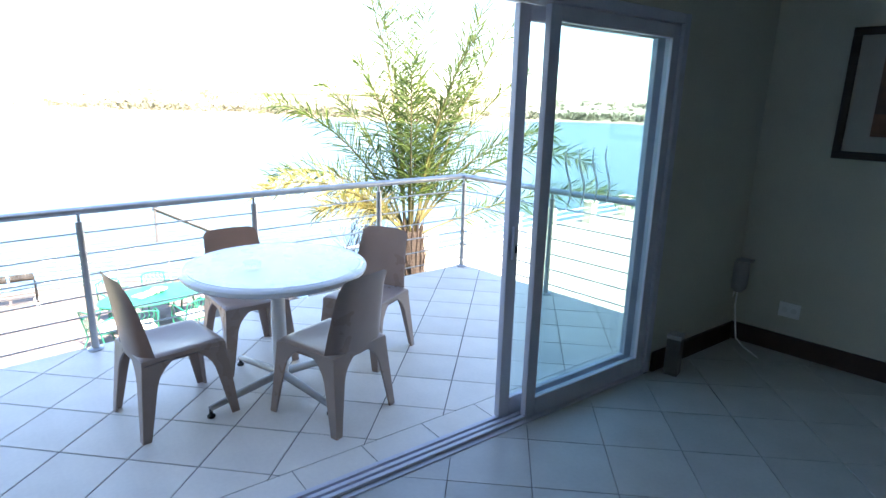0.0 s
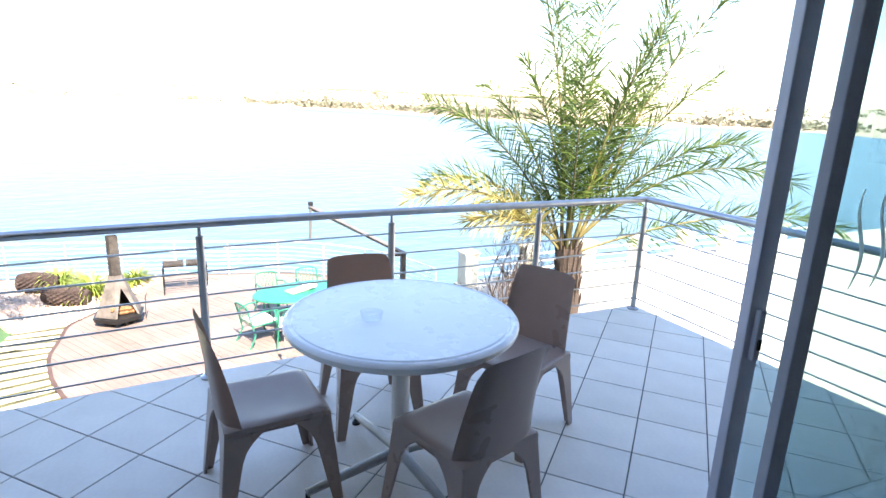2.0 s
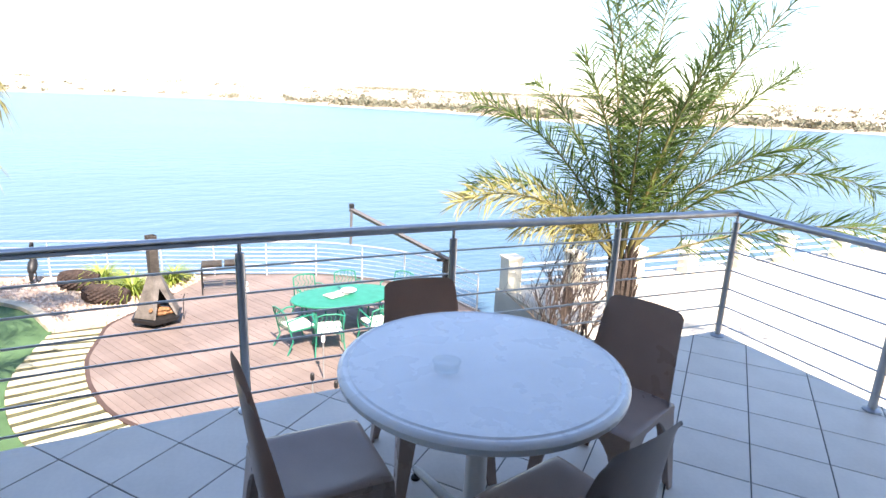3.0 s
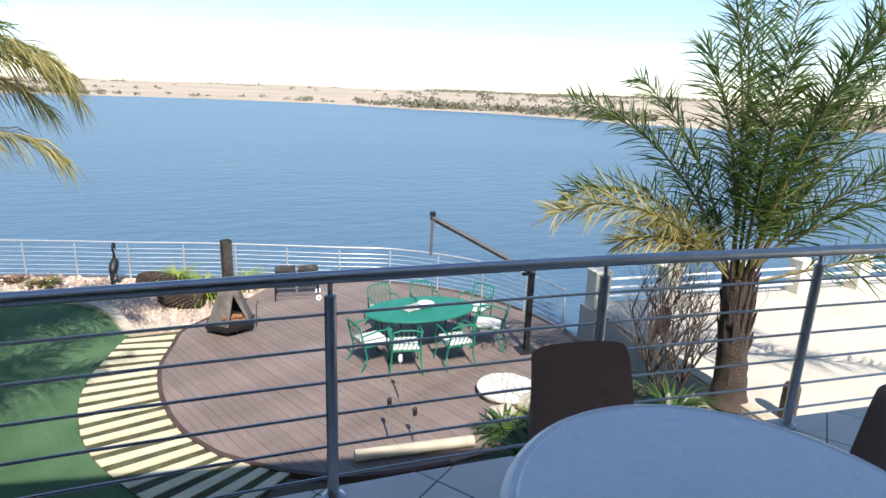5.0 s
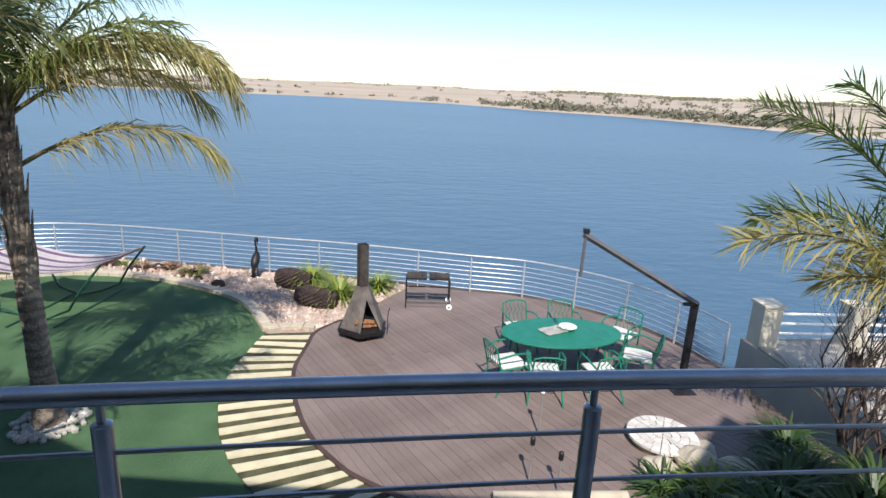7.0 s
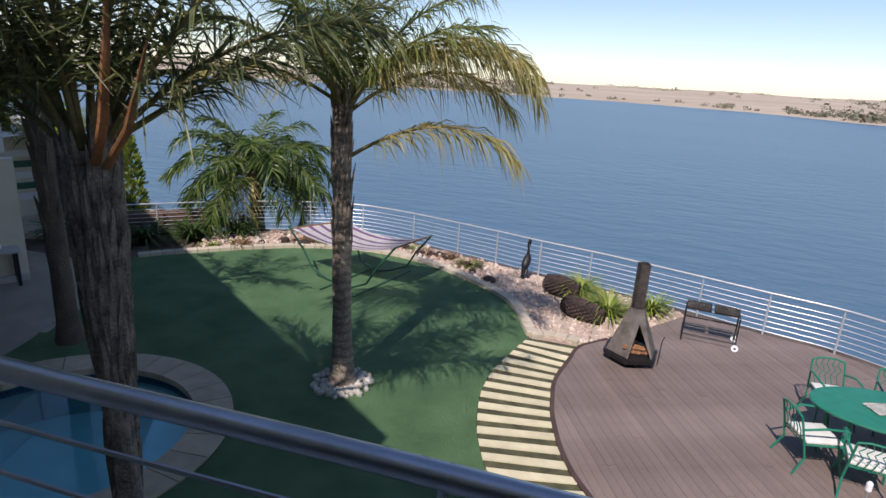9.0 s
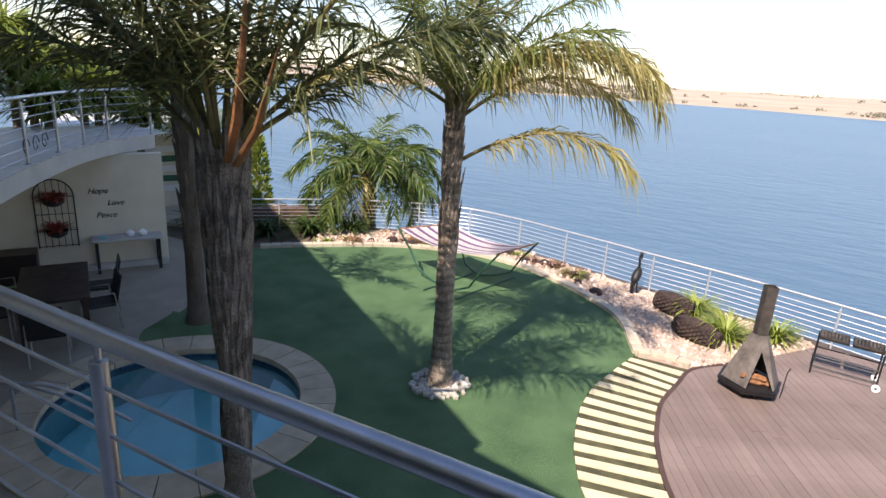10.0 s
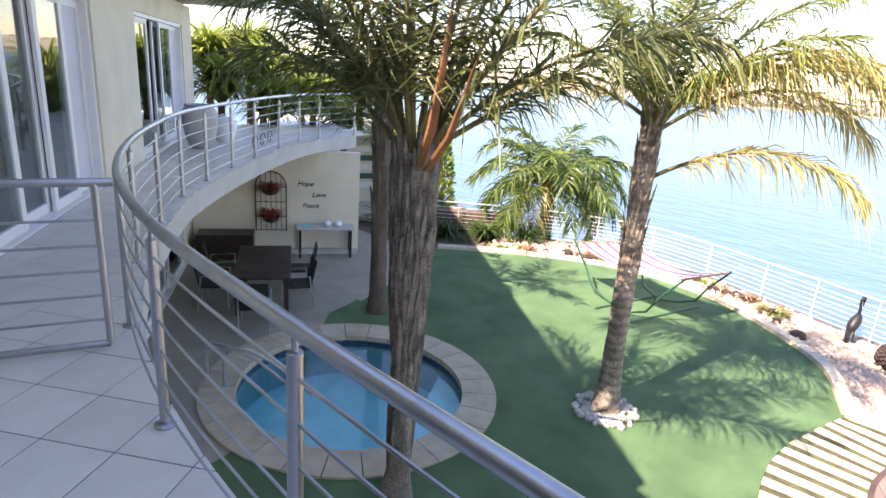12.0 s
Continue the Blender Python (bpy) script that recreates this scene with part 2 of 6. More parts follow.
def prism(pts, z0, z1, bm=None):
    """A flat polygon given thickness; pts run anticlockwise."""
    bm = bm or bmesh.new()
    lo, hi = [bm.verts.new((p[0], p[1], z0)) for p in pts], [bm.verts.new((p[0], p[1], z1)) for p in pts]
    bm.faces.new(lo[::-1])
    bm.faces.new(hi)
    n = len(pts)
    for i in range(n):
        bm.faces.new((lo[i], lo[(i + 1) % n], hi[(i + 1) % n], hi[i]))
    return bm


def spline(pts, n):
    """n points evenly spaced along a smooth curve through pts."""
    P = [np.array(p, float) for p in pts]
    P = [2 * P[0] - P[1]] + P + [2 * P[-1] - P[-2]]
    out = []
    for i in range(1, len(P) - 2):
        for s in np.linspace(0, 1, 24, endpoint=False):
            a, b, c, d = P[i - 1:i + 3]
            out.append(0.5 * (2 * b + (c - a) * s + (2 * a - 5 * b + 4 * c - d) * s * s + (3 * b - a - 3 * c + d) * s ** 3))
    out.append(P[-2])
    out = np.array(out)
    L = np.concatenate([[0], np.cumsum(np.linalg.norm(np.diff(out, axis=0), axis=1))])
    s = np.linspace(0, L[-1], n)
    return [tuple(np.interp(s, L, out[:, k]) for k in range(out.shape[1])) for _ in (0,)] and [tuple(float(np.interp(v, L, out[:, k])) for k in range(out.shape[1])) for v in s]


def inside(p, poly):
    x, y = p
    c = False
    for (x0, y0), (x1, y1) in zip(poly, poly[1:] + poly[:1]):
        if (y0 > y) != (y1 > y) and x < (x1 - x0) * (y - y0) / (y1 - y0) + x0:
            c = not c
    return c


def clip(poly, p, n):
    """The part of a convex polygon on the side of p to which n points."""
    out = []
    for a, b in zip(poly, poly[1:] + poly[:1]):
        da, db = (a[0] - p[0]) * n[0] + (a[1] - p[1]) * n[1], (b[0] - p[0]) * n[0] + (b[1] - p[1]) * n[1]
        if da >= 0:
            out.append(a)
        if (da >= 0) != (db >= 0):
            s = da / (da - db)
            out.append((a[0] + s * (b[0] - a[0]), a[1] + s * (b[1] - a[1])))
    return out

# ---- structure ----
ZG, ZW = -2.75, -4.2                       # garden and lake levels
SL_A, SL_B = -0.112, -0.5075               # slopes of the two facades in plan
BEND = (-3.28, 2.52)
FAR = (-14.6, BEND[1] + SL_B * (-14.6 - BEND[0]))


def wall_a(x):
    return BEND[1] + SL_A * (x - BEND[0])


def wall_b(x):
    return BEND[1] + SL_B * (x - BEND[0])


ANG_A, ANG_B = math.degrees(math.atan(SL_A)), math.degrees(math.atan(SL_B))
RAIL_PTS = [(4.32, 4.27), (3.24, 4.32), (2.03, 4.37), (0.81, 4.37), (-0.37, 4.32), (-1.56, 4.23), (-2.79, 4.19), (-3.99, 4.33), (-5.2, 4.68), (-6.34, 5.17), (-7.42, 5.72),
            (-8.27, 6.31), (-9.13, 7.0), (-9.95, 7.72), (-10.9, 8.62), (-11.6, 9.41), (-12.09, 10.15), (-12.6, 11.4)]
EDGE = spline(RAIL_PTS, 90)
edge_out = []
for i, p in enumerate(EDGE):
    q0, q1 = EDGE[max(i - 1, 0)], EDGE[min(i + 1, len(EDGE) - 1)]
    d = Vector((q1[0] - q0[0], q1[1] - q0[1])).normalized()
    edge_out.append((p[0] + 0.07 * d.y, p[1] - 0.07 * d.x))
edge_out[0] = (4.40, 4.345)
SLAB = [(4.40, wall_a(4.40))] + edge_out + [FAR, BEND]

lab = dict(kind="structure")
ground = mesh_ob("balcony_slab", prism(SLAB, -0.30, -0.012), GREYPLASTER)
tagged(ground, "curved concrete balcony slab with a plastered edge", "slab", **lab)

# room
RX = 4.58
room_poly = [(-3.2, -6.0), (RX, -6.0), (RX, wall_a(RX) - 0.2), (-3.2, wall_a(-3.2) - 0.2)]
tagged(mesh_ob("floor", prism([(p[0], p[1] + (0.2 if i > 1 else 0)) for i, p in enumerate(room_poly)], -0.30, -0.012), GROUT), "grey tiled room floor with dark joints", "floor", **lab)
tagged(mesh_ob("ceiling", prism([(-3.4, -6.2), (RX + 0.2, -6.2), (RX + 0.2, wall_a(RX)), (-3.4, wall_a(-3.4))], 2.62, 2.74), WHITE), "white painted ceiling of the room", "ceiling", **lab)
tagged(mesh_ob("wall_east", boxbm(RX, RX + 0.22, -6.2, wall_a(RX) - 0.068, -0.3, 2.62), ROOMWALL), "plain olive-grey painted room wall", "wall", **lab)
tagged(mesh_ob("wall_south", boxbm(-3.2, RX, -6.2, -6.0, -0.3, 2.62), ROOMWALL), "plain painted room wall", "wall", **lab)
tagged(mesh_ob("wall_west", boxbm(-3.42, -3.2, -6.2, wall_a(-3.3) - 0.08, -0.3, 2.62), ROOMWALL), "plain painted room wall", "wall", **lab)
tagged(mesh_ob("baseboard", boxbm(RX - 0.022, RX - 0.002, -5.99, wall_a(RX) - 0.075, 0.0, 0.14, 0.004), DARKWOOD), "dark stained wooden baseboard", "baseboard", **lab)

FA = pose(BEND[0], BEND[1], 0, 0, 0, ANG_A)      # along facade A: local x to the east, y outward
LA = lambda x: (x - BEND[0]) / math.cos(radians(ANG_A))
# the unseen west end is widened to let more daylight into the room
DX0, DX1, DTOP = LA(-2.95), LA(3.52), 2.27        # door opening


def wall_pieces(name, m, pieces, material, label, y0=-0.10, y1=0.12):
    bm = bmesh.new()
    for x0, x1, z0, z1 in pieces:
        box(bm, x0, x1, y0, y1, z0, z1, 0, m)
    return tagged(mesh_ob(name, bm, material), label, "wall", **lab)


wall_pieces("wall_north", FA, [(0, DX0, -0.3, 2.62), (DX1, LA(RX) + 0.22, -0.3, 2.62), (DX0, DX1, DTOP, 2.62)], PLASTER, "cream plastered house wall round a wide sliding door")
bm = bmesh.new()
for x0, x1, z0, z1 in ((0.2, DX0, 0, 2.62), (DX1, LA(RX) - 0.004, 0, 2.62), (DX0, DX1, DTOP, 2.62)):
    box(bm, x0, x1, -0.113, -0.103, z0, z1, 0, FA)
tagged(mesh_ob("wall_lining", bm, ROOMWALL), "olive-grey painted inner face of the house wall", "wall", **lab)
bm = bmesh.new()
box(bm, DX1 + 0.004, LA(RX) - 0.03, -0.136, -0.114, 0, 0.14, 0.004, FA)
tagged(mesh_ob("baseboard", bm, DARKWOOD), "dark stained wooden baseboard", "baseboard", **lab)

# ground floor below facade A and wall to the east
wall_pieces("wall_ground_floor", FA, [(0, LA(RX) + 0.2, ZG - 0.2, -0.31)], PLASTER, "cream plastered ground floor wall", -0.3, 0.0)
FB = pose(BEND[0], BEND[1], 0, 0, 0, ANG_B + 180)      # along facade B: local x to the west, y inward
LB = lambda x: (BEND[0] - x) / math.cos(radians(ANG_B))
END_B = LB(FAR[0])
B1 = (LB(-4.5), LB(-8.4))
B2 = (LB(-10.15), LB(-13.6))
wing = thing("wall_west_wing", "cream plastered house wall with two sliding doors", "wall", pose(0, 0, 0), kind="structure")
for x0, x1, z0, z1 in ((0.05, B1[0], -0.3, 2.62), (B1[1], B2[0], -0.3, 2.62), (B2[1], END_B, -0.3, 2.62), (B1[0], B1[1], 2.2, 2.62), (B2[0], B2[1], 2.2, 2.62)):
    part("wall_panel", boxbm(x0, x1, 0, 0.24, z0, z1, 0, FB), PLASTER, wing)
bm = bmesh.new()
G1, G2 = LB(-6.6), LB(-12.6)
for x0, x1, z0, z1 in ((0.05, G1, ZG - 0.2, -0.31), (G2, END_B, ZG - 0.2, -0.31), (G1, G2, ZG + 2.15, -0.31), (G1, G2, ZG - 0.2, ZG + 0.01)):
    box(bm, x0, x1, 0, 0.24, z0, z1, 0, FB)
tagged(mesh_ob("wall_ground_floor", bm, PLASTER), "cream plastered patio wall under the balcony", "wall", **lab)
# rooms behind the west wing's doors; the dark wall colour stands in for indoor shade
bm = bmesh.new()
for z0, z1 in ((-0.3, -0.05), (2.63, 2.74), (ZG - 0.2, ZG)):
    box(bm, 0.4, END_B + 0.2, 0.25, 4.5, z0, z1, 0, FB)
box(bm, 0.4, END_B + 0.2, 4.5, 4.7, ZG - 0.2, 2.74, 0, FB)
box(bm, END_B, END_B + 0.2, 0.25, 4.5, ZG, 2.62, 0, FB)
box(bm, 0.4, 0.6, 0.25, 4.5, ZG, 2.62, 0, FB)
tagged(mesh_ob("room_shell", bm, mat("shade_toned_room_wall", (0.20, 0.205, 0.23), 0.8, 0, 0.1, 2, 40, 0.1)), "plain rooms behind the sliding doors, their dimness put into the colour", "room", **lab)

# roof with its overhang
roof = [(9.0, wall_a(9.0) + 0.30), (BEND[0] + 0.20, BEND[1] + 0.55), (FAR[0] + 0.5, FAR[1] + 1.55), (FAR[0] - 5, FAR[1] - 3), (FAR[0], -12), (9.0, -12)]
tagged(mesh_ob("roof", prism(roof, 2.75, 3.12), GREYPLASTER), "flat roof slab with a plastered overhang", "roof", **lab)

# unseen upstands along the eave; their height sets where the house's shadow ends
EAVE = roof[:3]
for (ax_, ay_), (bx_, by_), top_ in zip(EAVE, EAVE[1:], (4.22, 4.42)):
    d_ = Vector((bx_ - ax_, by_ - ay_))
    tagged(mesh_ob("parapet", boxbm(0, d_.length, 0, 0.24, 3.12, top_, 0.01, pose(ax_, ay_, 0, 0, 0, math.degrees(math.atan2(d_.y, d_.x)))), PLASTER), "unseen cream parapet added to set the house's shadow edge", "parapet", **lab)

# unseen gable, added so that its shadow falls on the planting bed and deck
bm = bmesh.new()
gable = [(2.9, 4.22), (4.9, 6.8), (5.9, 4.22)]
front = [bm.verts.new((x, wall_a(x) + 0.27, z)) for x, z in gable]
back = [bm.verts.new((x, wall_a(x) - 5.0, z)) for x, z in gable]
bm.faces.new(front)
bm.faces.new(back[::-1])
for k in range(3):
    bm.faces.new((front[k], back[k], back[(k + 1) % 3], front[(k + 1) % 3]))
bmesh.ops.recalc_face_normals(bm, faces=bm.faces[:])
tagged(mesh_ob("unseen_shade_gable", bm, PLASTER), "unseen plastered gable added to shade the planting bed", "gable", **lab)

# ---- land and lake ----
SHORE = [(-180, 24), (-100, 26), (-88, 60), (-75, 330), (-40, 320), (-15, 290), (-5, 292), (0, 278), (7, 262), (15, 218), (22, 205), (36, 162), (43, 152), (52, 200), (62, 205), (75, 150), (90, 60), (100, 26), (180, 24)]
LX, LY = 0.0, 6.0


def shore_r(az):
    return float(np.interp(az, [s[0] for s in SHORE], [s[1] for s in SHORE]))


def land_z(az, r):
    s = shore_r(az)
    if abs(az) > 96:
        return -2.95 + 0.004 * max(0, r - 60)
    if r < s:
        return -6.5
    k = r - s
    z = -4.3 + 0.055 * min(k, 30) + 0.010 * min(max(k - 30, 0), 400) + (0.0055 + 0.004 * max(0, min(1, (az + 10) / 30))) * min(max(k - 430, 0), 1500)
    return z + 0.4 * min(1, k / 60) * noise.noise((az * 0.25, r * 0.012, 0)) + min(4, k / 300) * noise.noise((az * 0.13, r * 0.002, 5))


def polar_sheet():
    verts, faces, azs = [], [], list(np.arange(-180, 180, 1.5))
    n = len(azs)
    rows = [("abs", r) for r in (6, 24)] + [("rel", k) for k in (-2, 0, 3, 8, 16, 30, 55, 90, 140, 210, 300, 420, 600, 850, 1200, 1700, 2400, 3300, 4500)]
    for kind_, v in rows:
        for az in azs:
            r = v if kind_ == "abs" else shore_r(az) + v
            r = min(r, 4700)
            verts.append((LX + r * math.sin(radians(az)), LY + r * math.cos(radians(az)), land_z(az, r + (0.01 if v == 0 else 0)) if not (kind_ == "abs" and abs(az) <= 96) else -6.5))
    verts.append((LX, LY, -6.5))
    for j in range(len(rows) - 1):
        for i in range(n):
            a, b = j * n + i, j * n + (i + 1) % n
            faces.append((a, b, b + n, a + n))
    c = len(verts) - 1
    faces += [(i, c, (i + 1) % n) for i in range(n)]
    me = bpy.data.meshes.new("ground")
    me.from_pydata(verts, [], faces)
    me.shade_smooth()
    return me


FIELD = mat("dry_veld", (0.49, 0.40, 0.30), 0.95, 0, 0.2, 0.012, 0.12, 0.0, (0.34, 0.28, 0.20), coords="Object")
g = new("ground", polar_sheet())
g.data.materials.append(FIELD)
tagged(g, "dry pale veld round the lake reaching the horizon", "ground", **lab)


def water_material():
    m = bpy.data.materials.new("lake_water")
    m.use_nodes = True
    t = m.node_tree
    b = t.nodes["Principled BSDF"]
    b.inputs["Base Color"].default_value = (0.072, 0.138, 0.200, 1)
    b.inputs["Roughness"].default_value = 0.3
    b.inputs["IOR"].default_value = 1.33
    b.inputs["Specular IOR Level"].default_value = 0.22
    tc = t.nodes.new("ShaderNodeTexCoord")
    last = None
    for sc, st, dist, stretch in ((0.5, 0.32, 0.3, 2.2), (2.2, 0.5, 0.07, 1.6), (0.03, 0.15, 1.0, 2.0)):
        mp, nz, bp = t.nodes.new("ShaderNodeMapping"), t.nodes.new("ShaderNodeTexNoise"), t.nodes.new("ShaderNodeBump")
        mp.inputs["Scale"].default_value = (1, stretch, 1)
        mp.inputs["Rotation"].default_value = (0, 0, radians(-35))
        nz.inputs["Scale"].default_value, nz.inputs["Detail"].default_value = sc, 4
        bp.inputs["Strength"].default_value, bp.inputs["Distance"].default_value = st, dist
        t.links.new(tc.outputs["Object"], mp.inputs["Vector"])
        t.links.new(mp.outputs["Vector"], nz.inputs["Vector"])
        t.links.new(nz.outputs["Fac"], bp.inputs["Height"])
        if last:
            t.links.new(last.outputs["Normal"], bp.inputs["Normal"])
        last = bp
    t.links.new(last.outputs["Normal"], b.inputs["Normal"])
    mp, nz, mx = t.nodes.new("ShaderNodeMapping"), t.nodes.new("ShaderNodeTexNoise"), t.nodes.new("ShaderNodeMixRGB")
    mp.inputs["Scale"].default_value, mp.inputs["Rotation"].default_value = (0.35, 1.5, 1), (0, 0, radians(12))
    nz.inputs["Scale"].default_value, nz.inputs["Detail"].default_value = 0.035, 5
    mx.inputs["Color1"].default_value, mx.inputs["Color2"].default_value = (0.050, 0.112, 0.172, 1), (0.092, 0.160, 0.224, 1)
    t.links.new(tc.outputs["Object"], mp.inputs["Vector"])
    t.links.new(mp.outputs["Vector"], nz.inputs["Vector"])
    t.links.new(nz.outputs["Fac"], mx.inputs["Fac"])
    t.links.new(mx.outputs["Color"], b.inputs["Base Color"])
    return m


bm = bmesh.new()
lake = [(LX + (shore_r(az) + 4) * math.sin(radians(az)), LY + (shore_r(az) + 4) * math.cos(radians(az))) for az in np.arange(-88, 90.1, 2)]
vs = [bm.verts.new((*p, ZW)) for p in lake] + [bm.verts.new((40, 3, ZW)), bm.verts.new((-40, 3, ZW))]
bm.faces.new(vs[::-1])
tagged(mesh_ob("water", bm, water_material()), "blue rippled lake water under a clear sky", "water", **lab)

# ---- garden base ----
FENCE = [(-13.5, 12.9), (-12.0, 14.6), (-10.6, 16.0), (-9.0, 17.1), (-7.6, 17.6), (-6.0, 17.5), (-4.6, 17.2), (-3.5, 16.95), (-2.35, 16.65), (-1.15, 16.4), (0.0, 16.1), (1.15, 15.75), (2.32, 15.38), (3.46, 15.05), (4.44, 14.4), (5.24, 13.6), (5.8, 12.6), (6.1, 11.5)]
FLINE = spline(FENCE, 110)
bank = [(p[0] + 0.25 * (p[0] + 2) / 8, p[1] + 0.35) for p in FLINE]
base_poly = [(6.35, 3.0), (6.35, 11.3)] + bank[::-1] + [(-16.5, 11.9), (-30, 12.5), (-30, 3.0)]
EARTH = mat("garden_soil", (0.16, 0.12, 0.09), 0.95, 0, 0.25, 2.0, 25, 0.8, dist=0.03)
POOL_C, POOL_A, POOL_B, POOL_R = (-6.52, 7.62), 1.64, 1.56, 35.0


def pool_ring(k, n=56):
    """A ring round the pool, k metres outside the water's edge."""
    out, a = [], radians(POOL_R)
    for i in range(n):
        t = 2 * math.pi * i / n
        u, v = (POOL_A + k) * math.cos(t), (POOL_B + k) * math.sin(t)
        out.append((POOL_C[0] + u * math.cos(a) - v * math.sin(a), POOL_C[1] + u * math.sin(a) + v * math.cos(a)))
    return out


def sheet(outer, z):
    """A level sheet facing up."""
    bm = bmesh.new()
    f = bm.faces.new([bm.verts.new((p[0], p[1], z)) for p in outer])
    f.normal_update()
    if f.normal.z < 0:
        f.normal_flip()
    bmesh.ops.triangulate(bm, faces=[f])
    return bm


def holed(outer, hole, z1, depth=0.0):
    """A level sheet with a hole in it, and a skirt round its outside."""
    bm = bmesh.new()
    vo, vh = [bm.verts.new((p[0], p[1], z1)) for p in outer], [bm.verts.new((p[0], p[1], z1)) for p in hole]
    es = [bm.edges.new((v[i], v[(i + 1) % len(v)])) for v in (vo, vh) for i in range(len(v))]
    bmesh.ops.triangle_fill(bm, use_beauty=True, use_dissolve=False, edges=es)
    bm.normal_update()
    for f in bm.faces:
        if f.normal.z < 0:
            f.normal_flip()
    if depth:
        lo = [bm.verts.new((p[0], p[1], z1 - depth)) for p in outer]
        n = len(outer)
        for i in range(n):
            bm.faces.new((lo[i], lo[(i + 1) % n], vo[(i + 1) % n], vo[i]))
    return bm


tagged(mesh_ob("garden_bank", holed(base_poly, pool_ring(0.2), ZG - 0.05, 3.8), EARTH), "soil and stone bank of the garden above the lake", "ground", **lab)
TERR = [(7.35, 3.0), (60, 3.0), (60, 12.9), (7.35, 12.9)]
tagged(mesh_ob("terrace", prism(TERR, -6.6, ZG), PAVE), "pale paved lakeside terrace in full sun", "terrace", **lab)
tagged(mesh_ob("slipway", prism([(6.352, 2.9), (7.348, 2.9), (7.348, 9.0), (6.352, 9.0)], -6.6, ZG - 0.1), PATIO), "grey screed strip between deck and terrace", "path", **lab)

LAWN_EDGE = spline([(-1.75, 13.2), (-2.0, 14.0), (-3.0, 15.1), (-4.8, 16.1), (-6.5, 16.4), (-8.3, 15.8), (-10.15, 14.25), (-11.5, 12.6)], 40)
STRIP_OUT = [(-0.05, 7.7), (-0.35, 7.93), (-0.62, 8.18), (-0.85, 8.42), (-1.07, 8.69), (-1.29, 9.0), (-1.49, 9.29), (-1.63, 9.58), (-1.77, 9.9), (-1.94, 10.5), (-2.02, 10.95), (-2.04, 11.6), (-1.88, 12.6), (-1.79, 13.06)]
STRIP_IN = [(0.80, 8.42), (0.53, 8.58), (0.28, 8.76), (0.08, 8.91), (-0.09, 9.06), (-0.30, 9.33), (-0.46, 9.55), (-0.62, 9.85), (-0.76, 10.2), (-0.92, 10.72), (-0.99, 11.1), (-1.06, 11.7), (-0.97, 12.48), (-0.86, 13.15)]
PATH_OUT, PATH_IN = spline(STRIP_OUT, 40), spline(STRIP_IN, 40)
PATIO_EDGE = spline([(-11.6, 12.4), (-10.6, 11.6), (-9.75, 10.6), (-9.1, 9.2), (-8.8, 8.3)], 16)
ring = pool_ring(0.55)


def pool_arc(k, a0, a1, n):
    """Points round the pool, k metres outside the water's edge, from one compass angle to another."""
    out, r = [], radians(POOL_R)
    for i in range(n + 1):
        t = radians(a0 + (a1 - a0) * i / n) - r
        u, v = (POOL_A + k) * math.cos(t), (POOL_B + k) * math.sin(t)
        out.append((POOL_C[0] + u * math.cos(r) - v * math.sin(r), POOL_C[1] + u * math.sin(r) + v * math.cos(r)))
    return out


LAWN_ARC = pool_arc(0.34, 163, -75, 30)
lawn = [p for p in PATH_OUT] + LAWN_EDGE[1:] + PATIO_EDGE[:-1] + LAWN_ARC + [(-5.6, 4.3), (-1.05, 4.0)]
tagged(mesh_ob("lawn", sheet(lawn, ZG), TURF), "short green artificial turf lawn", "lawn", **lab)
tagged(mesh_ob("patio", sheet(pool_arc(0.34, 163, 285, 16) + [(-5.6, 4.3), (-2.0, 1.8), (-16, 7), (-16, 12), (-11.6, 12.4)] + PATIO_EDGE[1:-1], ZG - 0.008), PATIO), "grey-brown screeded patio floor", "patio", **lab)

# ---- railings ----
RAIL_H = 0.985


def railing(name, label, pts, posts, h, wires, material, rail_r, post_r, wire_r, z, flange=True):
    """A metal railing: handrail along pts, posts at the given points, wires through them."""
    th = thing(name, label, "railing")
    part("handrail", tubebm([(p[0], p[1], z + h) for p in pts], rail_r, 14), material, th, smooth=True)
    for k in range(wires):
        wz = z + 0.105 + k * (h - 0.255) / (wires - 1)
        part("wire", tubebm([(p[0], p[1], wz) for p in pts], wire_r, 6), material, th, smooth=True)
    pm = fm = sm = None
    for p in posts:
        if pm is None:
            pm = part("post", tubebm([(0, 0, 0), (0, 0, h - 0.075), (0, 0, h - 0.07)], [post_r, post_r, post_r * 0.7], 14), material, th, smooth=True)
            pm.location = (p[0], p[1], z)
            sm = part("spigot", tubebm([(0, 0, h - 0.08), (0, 0, h - 0.01)], post_r * 0.42, 8), material, pm, smooth=True)
            if flange:
                fm = part("flange", lathe(bmesh.new(), [(post_r * 2.1, 0.0), (post_r * 2.1, 0.01), (post_r * 1.25, 0.022), (post_r * 1.2, 0.022)], 18), material, pm, smooth=True)
        else:
            o = shared("post", pm, th, pose(p[0], p[1], z))
            shared("spigot", sm, o, pose(0, 0, 0))
            if flange:
                shared("flange", fm, o, pose(0, 0, 0))
    return th


